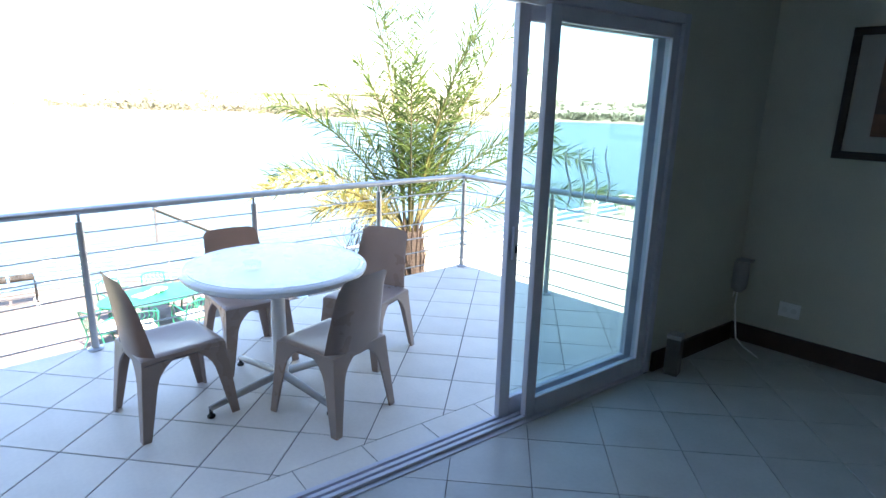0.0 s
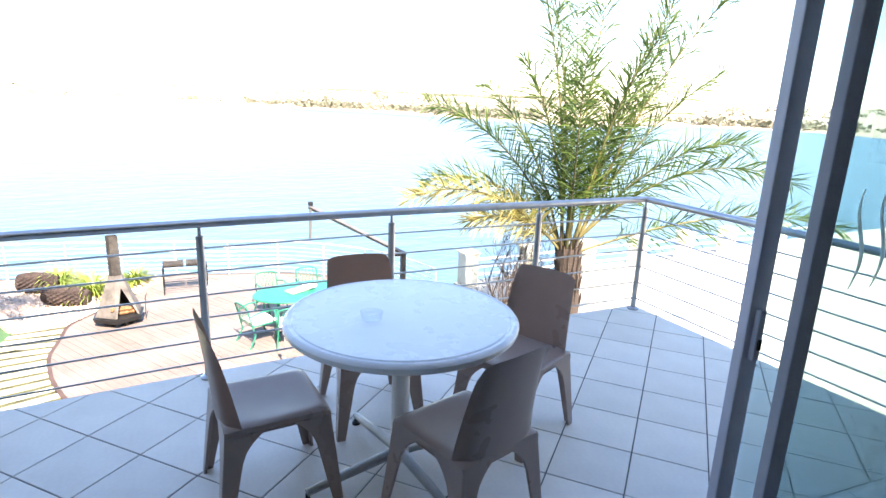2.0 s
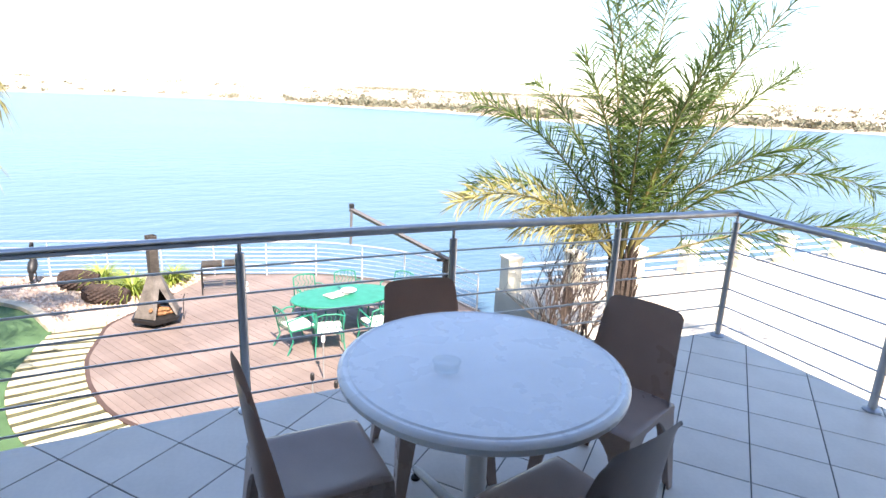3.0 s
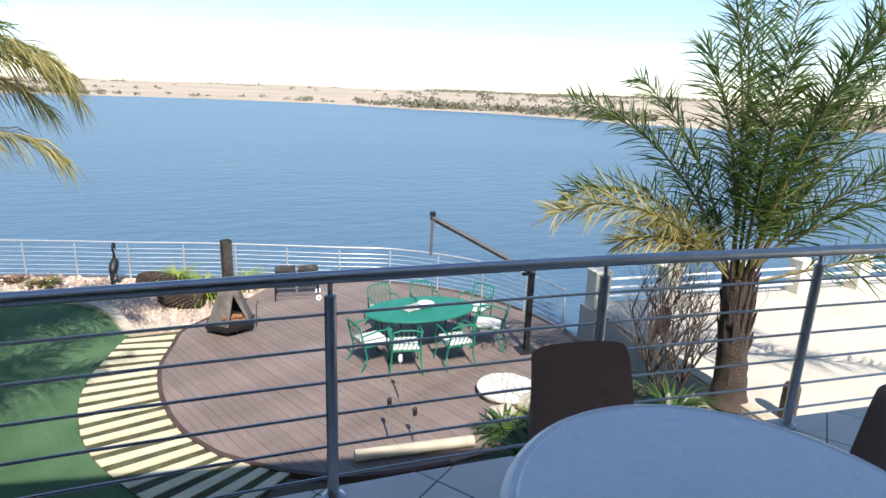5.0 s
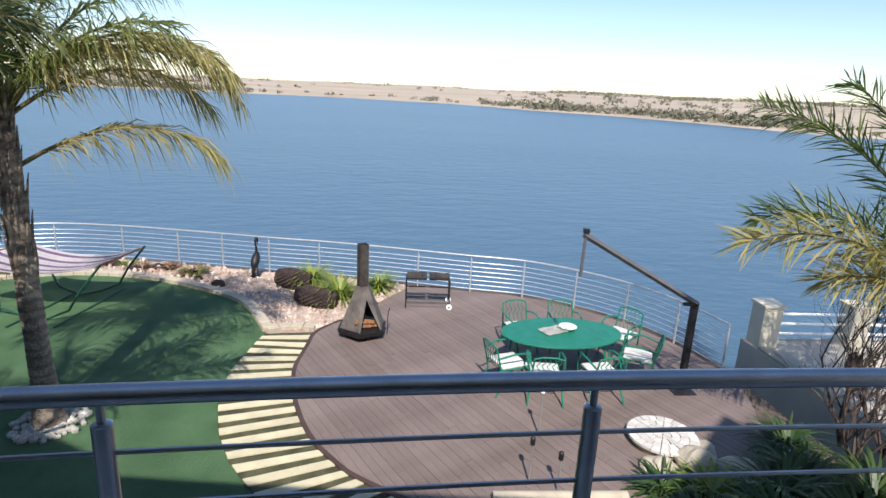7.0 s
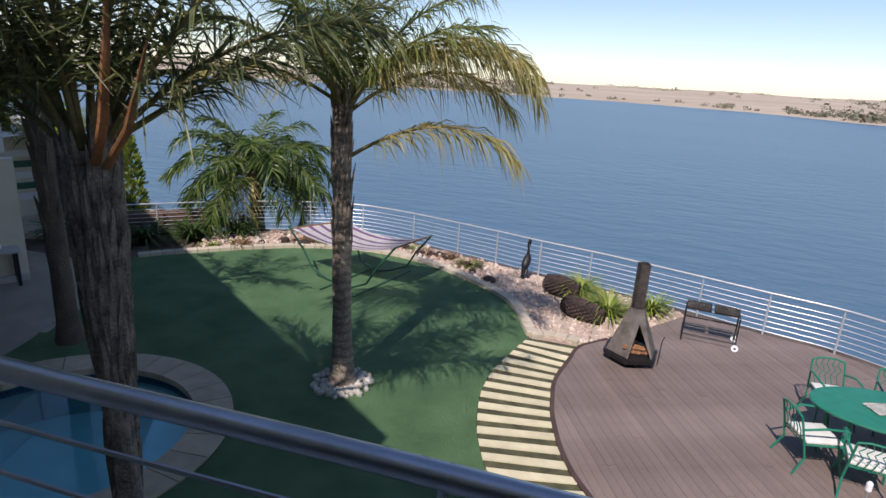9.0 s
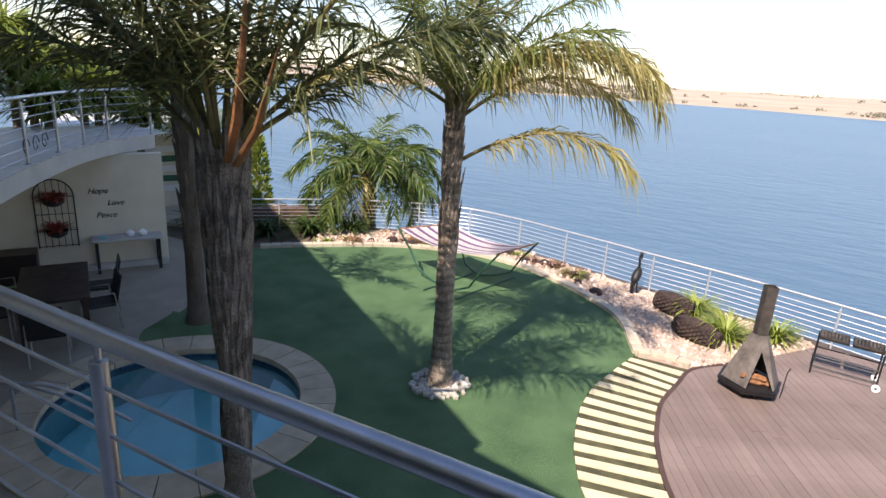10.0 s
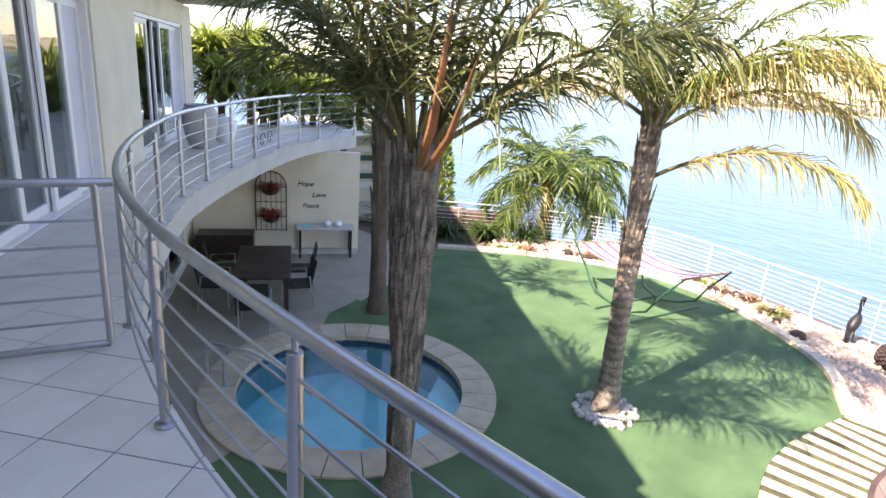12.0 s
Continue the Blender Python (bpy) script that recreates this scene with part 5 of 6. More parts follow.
part("stay", tubebm([(5.0, 10.87, -1.28), (4.85, 10.87, -1.27)], 0.03, 8), IRON, um)
part("base_plate", boxbm(4.85, 5.21, 10.69, 11.05, ZG + 0.031, ZG + 0.05, 0.004), IRON, um)

# low beam, lamp stakes, disc
tagged(mesh_ob("edge_beam", tubebm([(1.55, 8.42, ZG + 0.105), (3.08, 8.36, ZG + 0.105)], 0.075, 10), STONE, smooth=True), "pale round timber beam at the deck's edge", "beam")
for x, y, h in ((2.42, 9.7, 0.62), (2.05, 8.75, 0.5), (2.35, 8.6, 0.4)):
    st = thing("garden_lamp", "thin steel garden lamp stake", "garden lamp", pose(x, y, ZG + 0.03), group="lamp stakes")
    part("stake", tubebm([(0, 0, 0), (0, 0, h)], 0.012, 7), PALEGREY, st)
    part("lamp_head", lathe(bmesh.new(), [(0.012, h), (0.03, h + 0.02), (0.03, h + 0.1), (0.015, h + 0.12)], 12), WHITEPL if h > 0.6 else IRON, st)
dz = thing("mosaic_disc", "round pale stone mosaic table on a low base", "stone disc", pose(4.05, 9.5, ZG + 0.03))
part("base", lathe(bmesh.new(), [(0.4, 0), (0.42, 0.08), (0.38, 0.09)], 30), STONE, dz)
rng = random.Random(31)
MOSAIC = mat("mosaic_stone", (0.66, 0.63, 0.57), 0.8, 0, 0.1, 8, 60, 0.3, rnd=0.16)
for r0, r1, n in ((0.02, 0.12, 6), (0.125, 0.23, 12), (0.235, 0.34, 18), (0.345, 0.46, 24)):
    for k in range(n):
        a0, a1 = 2 * math.pi * k / n + 0.008 / max(r0, 0.05), 2 * math.pi * (k + 1) / n
        part("stone", prism([(r0 * math.cos(a0), r0 * math.sin(a0)), (r1 * math.cos(a0), r1 * math.sin(a0)), (r1 * math.cos(a1), r1 * math.sin(a1)), (r0 * math.cos(a1), r0 * math.sin(a1))], 0.09, 0.12 + rng.uniform(-0.004, 0.006)), MOSAIC, dz)


def rock(name, label, x, y, z, r, seed, material, flat=0.6):
    bm = bmesh.new()
    bmesh.ops.create_icosphere(bm, subdivisions=3, radius=r)
    for v in bm.verts:
        v.co *= 1 + 0.35 * noise.noise(v.co / r * 1.1 + Vector((seed, 0, 0))) + 0.1 * noise.noise(v.co / r * 4 + Vector((seed, 3, 0)))
        v.co.z *= flat
    o = tagged(mesh_ob(name, bm, material, smooth=False), label, "rock")
    o.location = (x, y, z)


for i, (x, y, r) in enumerate(((4.3, 8.95, 0.28), (3.75, 8.9, 0.22), (4.7, 8.8, 0.25), (4.5, 9.25, 0.15))):
    rock("garden_rock", "pale rough rock in the planting bed", x, y, ZG + 0.08, r, i * 7.3, STONE)
for i in range(12):
    rr = random.Random(200 + i)
    rock("dark_stone", "dark brown stone at the bed's edge", LAWN_EDGE[8 + 2 * i][0] + rr.uniform(-0.1, 0.4), LAWN_EDGE[8 + 2 * i][1] + rr.uniform(0.3, 0.8), ZG + 0.05, rr.uniform(0.09, 0.18), i * 3.1, ROCK)
for i, (x, y, h, n) in enumerate(((3.6, 8.5, 0.5, 90), (4.1, 8.35, 0.6, 110), (4.9, 8.3, 0.8, 160), (5.4, 8.6, 0.7, 150), (5.7, 9.3, 0.6, 120), (6.0, 8.2, 0.8, 150), (4.4, 7.6, 0.9, 160), (5.2, 7.5, 0.9, 170), (3.6, 7.7, 0.7, 140))):
    tuft("shade_plant", "dark green strap-leaved plant in the shaded bed", x, y, ZG - 0.02, h, n, 300 + i, LEAFDARK if i != 1 else GRASSLEAF, 1.1, 0.026)
tagged(mesh_ob("planting_bed", prism([(2.7, 6.2), (6.34, 6.2), (6.34, 9.9), (5.95, 10.35), (5.3, 8.85), (4.6, 8.3), (2.7, 8.2)], ZG - 0.04, ZG - 0.005), EARTH), "dark soil planting bed under the balcony", "bed", **lab)


# bare shrub
def shrub(x, y, z, h, seed):
    rng = random.Random(seed)
    th = thing("bare_shrub", "leafless grey-brown twiggy shrub", "shrub", pose(x, y, z))

    def grow(bm, p, d, L, r, depth):
        pts, q = [p], p
        for _ in range(4):
            d = (d + Vector((rng.uniform(-0.18, 0.18), rng.uniform(-0.18, 0.18), rng.uniform(-0.02, 0.16)))).normalized()
            q = q + d * L / 4
            pts.append(q)
        tube(bm, pts, [r * (1 - 0.12 * k) for k in range(5)], 5 if depth < 2 else 3, False)
        if depth < 4:
            for _ in range(rng.choice((2, 3, 3))):
                i = rng.randrange(2, 5)
                grow(bm, pts[i], (d + Vector((rng.uniform(-0.9, 0.9), rng.uniform(-0.9, 0.9), rng.uniform(-0.1, 0.7)))).normalized(), L * rng.uniform(0.55, 0.8), r * 0.55, depth + 1)
    for k in range(6):
        bm = bmesh.new()
        a = 6.283 * k / 6 + rng.uniform(-0.3, 0.3)
        grow(bm, Vector((0, 0, 0)), Vector((0.5 * math.cos(a), 0.5 * math.sin(a), 1)).normalized(), h * 0.42, 0.024, 0)
        part("branch", bm, TWIG, th)


shrub(6.62, 9.45, ZG - 0.05, 2.9, 61)
shrub(7.0, 9.15, ZG - 0.05, 2.3, 62)
shrub(6.45, 9.0, ZG - 0.05, 1.9, 63)

# ---- terrace balustrade ----
PIL = [(7.6, 12.65), (9.4, 12.6), (11.3, 12.55), (13.2, 12.5), (15.1, 12.45), (17.0, 12.4), (19.5, 12.3), (22, 12.2)]
first = None
for i, (x, y) in enumerate(PIL):
    if first is None:
        first = thing("terrace_pillar", "square cream plastered balustrade pillar", "pillar", pose(x, y, ZG), group="balustrade pillars")
        part("shaft", boxbm(-0.19, 0.19, -0.19, 0.19, 0, 0.80, 0.01), PLASTER, first)
        part("cap", boxbm(-0.22, 0.22, -0.22, 0.22, 0.80, 0.86, 0.01), PLASTER, first)
    else:
        copy_thing(first, pose(x, y, ZG))
for (x0, y0), (x1, y1) in zip(PIL, PIL[1:]):
    sec = thing("balustrade", "white painted tubular rails between pillars", "railing", group="balustrade sections")
    for z in (0.22, 0.42, 0.62):
        part("rail", tubebm([(x0 + 0.19, y0, ZG + z), (x1 - 0.19, y1, ZG + z)], 0.028, 10), WHITE, sec, smooth=True)
tagged(mesh_ob("terrace_edge", boxbm(7.36, 7.6, 4.0, 12.4, ZG, ZG + 0.06, 0.01), STONE), "pale stone kerb of the terrace", "kerb", **lab)
for x, y in ((7.84, 7.9), (8.06, 11.0)):
    bl = thing("bollard", "weathered grey timber bollard on the terrace", "bollard", pose(x, y, ZG), group="bollards")
    part("post", tubebm([(0, 0, 0), (0, 0, 0.5), (0.01, 0, 0.56)], [0.12, 0.115, 0.09], 10), TWIG, bl)

# steps from the deck to the slip
for k in range(3):
    o = tagged(mesh_ob("landing_step", boxbm(5.72 + 0.22 * k, 5.92 + 0.22 * k, 10.3 - 0.1 * k, 11.5 - 0.1 * k, ZG - 0.14 * k - 0.12, ZG - 0.14 * k, 0.008), DECKDARK), "brown timber landing step beside the slip", "step", group="landing steps")

# ---- hammock ----
HA, HD, HC, HB = Vector((-7.5, 14.05, ZG + 1.0)), Vector((-6.75, 15.2, ZG + 1.05)), Vector((-4.9, 13.8, ZG + 1.0)), Vector((-4.62, 15.1, ZG + 1.0))
hm = thing("hammock", "white and purple striped hammock on a green tubular stand", "hammock")
PURPLE = mat("purple_stripe", (0.30, 0.17, 0.33), 0.9, 0, 0.1, 10, 120, 0.3)
OFFWHITE = mat("white_canvas", (0.78, 0.74, 0.74), 0.9, 0, 0.06, 10, 120, 0.3)
ns = 15
for k in range(ns):
    bm = bmesh.new()
    rows = []
    for v in (k / ns + 0.002, (k + 1) / ns - 0.002):
        rows.append([])
        for i in range(17):
            s = i / 16
            p = HA.lerp(HD, v).lerp(HC.lerp(HB, v), s)
            p.z -= 0.26 * (4 * s * (1 - s)) * (0.75 + 0.25 * math.sin(math.pi * v))
            rows[-1].append(bm.verts.new(p))
    for i in range(16):
        bm.faces.new((rows[0][i], rows[0][i + 1], rows[1][i + 1], rows[1][i]))
    bmesh.ops.solidify(bm, geom=bm.faces[:], thickness=0.006)
    part("canvas_stripe", bm, PURPLE if k % 3 == 1 else OFFWHITE, hm)
GRTUBE = mat("green_tube", (0.02, 0.09, 0.05), 0.4, 0.1, 0.1, 9, 80, 0.05)
for p, q, a, b in ((HA, HC, (-6.75, 13.9), (-5.5, 13.65)), (HD, HB, (-6.15, 14.95), (-5.25, 15.2))):
    part("stand_tube", tubebm([tuple(p + Vector((-0.08, 0, 0.05))), tuple(p.lerp(Vector((*a, ZG + 0.12)), 0.5)), tuple(p.lerp(Vector((*a, ZG + 0.05)), 0.85)), (a[0] + 0.3, a[1], ZG + 0.03), (b[0] - 0.3, b[1], ZG + 0.03), tuple(q.lerp(Vector((*b, ZG + 0.05)), 0.85)), tuple(q.lerp(Vector((*b, ZG + 0.12)), 0.5)), tuple(q + Vector((0.08, 0, 0.05)))], 0.022, 8), GRTUBE, hm, smooth=True)
for x in (-6.3, -5.5):
    part("cross_tube", tubebm([(x, 13.3, ZG + 0.02), (x + 0.35, 15.4, ZG + 0.02)], 0.02, 8), GRTUBE, hm, smooth=True)
for a, b in ((HA, HD), (HC, HB)):
    part("spreader_bar", tubebm([a, b], 0.02, 8), RAWWOOD, hm, smooth=True)

# gravel ring at the palm on the lawn
rng = random.Random(44)
bm = bmesh.new()
for _ in range(220):
    a, r = rng.uniform(0, 6.283), rng.uniform(0.15, 0.44)
    vs = bmesh.ops.create_icosphere(bm, subdivisions=1, radius=rng.uniform(0.03, 0.06))["verts"]
    bmesh.ops.translate(bm, verts=vs, vec=(-3.96 + r * math.cos(a), 10.2 + r * math.sin(a), ZG + 0.02))
tagged(mesh_ob("white_pebbles", bm, islandmat("white_pebble", [(0.62, 0.6, 0.55), (0.35, 0.33, 0.28), (0.5, 0.48, 0.42)])), "ring of pale pebbles round the palm trunk", "pebbles", kind="stuff")


# ---- sliding doors ----
def sliding_panel(parent_m, name, label, w, h, material=ALU, stile=0.075, glass=GLASS, kind="structure", handle=True):
    """A framed glass leaf; local x along the wall, y through it, z up from the floor."""
    th = thing(name, label, "sliding door", parent_m, kind=kind)
    d = 0.02
    part("stile", boxbm(0, stile, -d, d, 0, h, 0.004), material, th)
    part("stile", boxbm(w - stile, w, -d, d, 0, h, 0.004), material, th)
    part("top_rail", boxbm(stile, w - stile, -d, d, h - 0.075, h, 0.004), material, th)
    part("bottom_rail", boxbm(stile, w - stile, -d, d, 0, 0.10, 0.004), material, th)
    g_ = part("pane", boxbm(stile, w - stile, -0.003, 0.003, 0.10, h - 0.075), glass, th, "greenish clear glass pane")
    g_.visible_shadow = False
    if handle:
        hd = part("handle", boxbm(0.02, 0.05, -0.045, -0.022, 0.92, 1.10, 0.006), material, th)
        part("latch", boxbm(0.028, 0.042, -0.052, -0.044, 0.96, 1.0, 0.003), IRON, hd)
    return th


PANEL_H = DTOP - 0.09
FRAMEGREY = mat("door_frame_paint", (0.56, 0.56, 0.64), 0.38, 0, 0.05, 6, 120, 0.05)
bm = bmesh.new()
box(bm, DX1 - 0.06, DX1 - 0.002, -0.115, 0.05, 0.002, DTOP - 0.002, 0.004, FA)
box(bm, DX0 + 0.002, DX0 + 0.06, -0.115, 0.05, 0.002, DTOP - 0.002, 0.004, FA)
box(bm, DX0 + 0.06, DX1 - 0.06, -0.115, 0.05, DTOP - 0.06, DTOP - 0.002, 0.004, FA)
tagged(mesh_ob("door_1", bm, FRAMEGREY), "pale grey aluminium frame of the wide sliding door", "door frame", **lab)
bm = bmesh.new()
box(bm, DX0 + 0.06, DX1 - 0.06, -0.115, 0.045, -0.012, 0.006, 0.002, FA)
for y in (-0.075, -0.034, 0.008):
    box(bm, DX0 + 0.06, DX1 - 0.06, y - 0.012, y + 0.012, 0.006, 0.024, 0.002, FA)
tagged(mesh_ob("threshold", bm, ALU), "ribbed aluminium sill track of the sliding door", "threshold", **lab)
sliding_panel(FA @ pose(5.565, 0.008, 0.024), "sliding_door", "open sliding glass door with a pale grey aluminium frame", 1.20, PANEL_H)
fixed = sliding_panel(FA @ pose(5.69, -0.075, 0.024), "sliding_door", "fixed glass door leaf with an etched wave pattern", DX1 - 0.06 - 5.69, PANEL_H, handle=False)
sliding_panel(FA @ pose(DX0 + 0.06, 0.008, 0.024), "sliding_door", "glass door leaf pushed aside in the track", 1.2, PANEL_H, handle=False)
for k in range(4):
    x = 0.22 + 0.11 * k
    bm = bmesh.new()
    tube(bm, [(x + 0.03 * math.sin(s * 5.5), -0.006, 1.16 + 0.34 * s) for s in (i / 14 for i in range(15))], [0.0015 + 0.006 * math.sin(math.pi * i / 14) for i in range(15)], 6, True, 0.15)
    part("etched_wave", bm, ETCH, fixed, "frosted wave mark")

# west wing doors
PANEL = mat("lavender_panel", (0.58, 0.58, 0.64), 0.5, 0, 0.04, 3, 60, 0.05)
def west_doors(x0, x1, leaves, open_leaf, zb, h, tag, outward=-1):
    w = (x1 - x0) / leaves
    bm = bmesh.new()
    box(bm, x0 + 0.002, x0 + 0.06, 0.03, 0.2, zb, zb + h, 0, FB)
    box(bm, x1 - 0.06, x1 - 0.002, 0.03, 0.2, zb, zb + h, 0, FB)
    box(bm, x0 + 0.06, x1 - 0.06, 0.03, 0.2, zb + h - 0.06, zb + h - 0.002, 0, FB)
    box(bm, x0 + 0.06, x1 - 0.06, 0.0, 0.2, zb - 0.01, zb + 0.02, 0, FB)
    tagged(mesh_ob(tag, bm, WHITE), "white aluminium frame of sliding glass doors", "door frame", **lab)
    for k in range(leaves):
        xx = x0 + 0.05 + k * (w - 0.02)
        yy = 0.08 + 0.06 * (k % 2)
        if k == open_leaf:
            xx += w * 0.8
            yy = 0.17
        sliding_panel(FB @ pose(xx, yy, zb + 0.022), "sliding_door", "white-framed sliding glass door leaf", w + 0.02, h - 0.09, WHITE, 0.09, handle=False, glass=PANEL if k == leaves - 1 and zb > -1 else GLASS)


west_doors(B1[0], B1[1], 6, -1, 0.0, 2.2, "door_2")
west_doors(B2[0], B2[1], 4, 1, 0.0, 2.2, "door_3")
west_doors(G1, G2, 5, -1, ZG + 0.01, 2.13, "door_4")

# patio end wall and its things
PW = pose(-11.75, 11.05, ZG, 0, 0, 63.1 + 180)          # local x runs back to the house, y towards the patio's far side
tagged(mesh_ob("wall_patio_end", boxbm(0, 3.74, -0.24, 0.0, -0.2, 2.44, 0.0, PW), PLASTER), "cream plastered wall closing the patio", "wall", **lab)
tagged(mesh_ob("wall_plinth", boxbm(0.02, 3.7, 0.0, 0.12, -0.2, 0.12, 0.01, PW), GREYPLASTER), "low grey plinth at the patio wall", "plinth", **lab)
tr = thing("wall_trellis", "black wrought-iron arched trellis with two flower baskets", "trellis", PW @ pose(2.03, 0.02, 0))
r = 0.34
arch = [(-r, 0.02, 0.55)] + [(-r * math.cos(math.pi * k / 14), 0.02, 1.62 + r * math.sin(math.pi * k / 14)) for k in range(15)] + [(r, 0.02, 0.55)]
part("arch", tubebm(arch, 0.014, 6), IRON, tr)
for k in range(1, 6):
    x = -r + 2 * r * k / 6
    part("bar", tubebm([(x, 0.02, 0.55), (x, 0.02, 1.62 + math.sqrt(max(0, r * r - x * x)) - 0.01)], 0.007, 5), IRON, tr)
for z in (0.58, 0.9, 1.25, 1.6):
    part("cross_bar", tubebm([(-r, 0.02, z), (r, 0.02, z)], 0.008, 5), IRON, tr)
FLOWER = leafmat("red_flower", (0.45, 0.05, 0.04), (0.20, 0.06, 0.04), 0.2)
for z in (0.82, 1.46):
    bk = tagged(mesh_ob("wall_basket", lathe(bmesh.new(), [(0.08, 0), (0.17, 0.05), (0.2, 0.14), (0.19, 0.14), (0.1, 0.06)], 14), ROCK), "brown basket hung on the trellis", "basket", group="trellis baskets")
    bk.matrix_basis = PW @ pose(2.03, 0.24, z)
    f = tuft("basket_flowers", "red flowering plant in the trellis basket", 0, 0, 0, 0.28, 90, int(z * 100), FLOWER, 1.2, 0.03)
    f.matrix_basis = PW @ pose(2.03, 0.24, z + 0.12)
# three wrought words
for cx, cz, word in ((1.26, 1.68, "Hope"), (0.95, 1.42, "Love"), (1.14, 1.16, "Peace")):
    cu = bpy.data.curves.new("word", "FONT")
    cu.body, cu.size, cu.shear, cu.extrude, cu.align_x = word, 0.165, 0.35, 0.004, "CENTER"
    tmp = bpy.data.objects.new("word", cu)
    me = bpy.data.meshes.new_from_object(tmp)
    bpy.data.objects.remove(tmp)
    me.materials.append(IRON)
    wd = tagged(new("wall_word", me), "small dark wrought word %s on the cream wall" % word, "wall lettering", group="wall words")
    wd.matrix_basis = PW @ pose(cx, 0.005, cz - 0.05, 90, 0, 180)
sb = thing("wall_shelf_table", "narrow grey table against the patio wall", "table", PW @ pose(0.80, 0.25, 0))
part("tabletop", boxbm(-0.66, 0.66, -0.22, 0.22, 0.68, 0.73, 0.006), GREYPLASTER, sb)
for sx in (-0.58, 0.58):
    for sy in (-0.16, 0.16):
        part("leg", boxbm(sx - 0.03, sx + 0.03, sy - 0.03, sy + 0.03, 0.0, 0.68, 0.004), IRON, sb)
for i, dx in enumerate((0.45, -0.05, -0.3)):
    tp = tagged(mesh_ob("lidded_pot", lathe(bmesh.new(), [(0.05, 0), (0.09, 0.03), (0.095, 0.08), (0.06, 0.11), (0.015, 0.12), (0.018, 0.14), (0.005, 0.15)], 16), WHITEPL if i else POOLTILE, smooth=True), "small lidded pot on the narrow table" if i else "flat blue dish on the narrow table", "pot")
    tp.matrix_basis = PW @ pose(0.80 + dx, 0.25, 0.731) @ Matrix.Diagonal((1, 1, 1 if i else 0.35, 1))

# patio dining set
pt = thing("patio_table", "long dark wooden patio dining table", "table", pose(-10.2, 7.95, ZG, 0, 0, -27))
part("tabletop", boxbm(-0.95, 0.95, -0.5, 0.5, 0.70, 0.75, 0.01), DARKWOOD, pt)
for sx in (-0.85, 0.85):
    for sy in (-0.42, 0.42):
        part("leg", boxbm(sx - 0.04, sx + 0.04, sy - 0.04, sy + 0.04, 0, 0.70, 0.004), DARKWOOD, pt)


def patio_dining_chair():
    th = thing("dining_chair", "dark slung patio chair with pale metal legs", "chair", pose(0, 0, 0), group="patio dining chairs")
    for sx in (-0.25, 0.25):
        part("side_frame", tubebm([(sx, 0.25, 0), (sx, 0.24, 0.64), (sx, -0.2, 0.64), (sx, -0.28, 0)], 0.014, 7), PALEGREY, th)
    part("seat", boxbm(-0.24, 0.24, -0.22, 0.25, 0.41, 0.45, 0.012), IRON, th)
    part("backrest", boxbm(-0.24, 0.24, -0.015, 0.015, 0.0, 0.52, 0.01, pose(0, -0.22, 0.42, 12)), IRON, th)
    return th


pc = patio_dining_chair()
pc.matrix_basis = pose(-9.0, 7.25, ZG, 0, 0, 62)
for x, y, a in ((-9.55, 8.3, 160), (-10.3, 8.75, 153), (-10.3, 7.05, -27), (-11.0, 7.45, -20)):
    copy_thing(pc, pose(x, y, ZG, 0, 0, a))
tagged(mesh_ob("sideboard", boxbm(2.4, 3.6, 0.13, 0.65, 0.0, 0.62, 0.01, PW), DARKWOOD), "low dark wooden bench against the patio wall", "bench")
tuft("potted_plant", "bright green leafy plant on the patio", -11.6, 7.9, ZG, 0.55, 120, 401, leafmat("fresh_leaf", (0.06, 0.22, 0.02), (0.1, 0.3, 0.03), 0.3), 0.9, 0.035)

# urn and scroll on the west balcony
un = tagged(mesh_ob("planter_urn", lathe(bmesh.new(), [(0.16, 0), (0.2, 0.03), (0.26, 0.2), (0.31, 0.45), (0.30, 0.66), (0.25, 0.74), (0.27, 0.78), (0.22, 0.78), (0.2, 0.72)], 28), GREYPLASTER, smooth=True), "large pale grey urn on the balcony", "urn")
un.location = (-11.25, 7.25, 0)
un2 = tagged(mesh_ob("planter_urn", lathe(bmesh.new(), [(0.15, 0), (0.22, 0.2), (0.25, 0.36), (0.2, 0.46), (0.05, 0.5)], 24), WHITE, smooth=True), "smaller white urn on the balcony", "urn")
un2.location = (-11.95, 7.95, 0)
sc = thing("iron_scroll", "wrought-iron scroll ornament fixed to the railing", "ornament")
for k in range(3):
    c = Vector((-9.95 - 0.3 * k, 7.72 + 0.27 * k, 0.25))
    part("scroll", tubebm([c + Vector((0.16 * (1 - s) * math.cos(9 * s) * -0.74, 0.16 * (1 - s) * math.cos(9 * s) * 0.67, 0.16 * (1 - s) * math.sin(9 * s))) for s in (i / 24 * 0.85 for i in range(25))], 0.008, 5), IRON, sc)

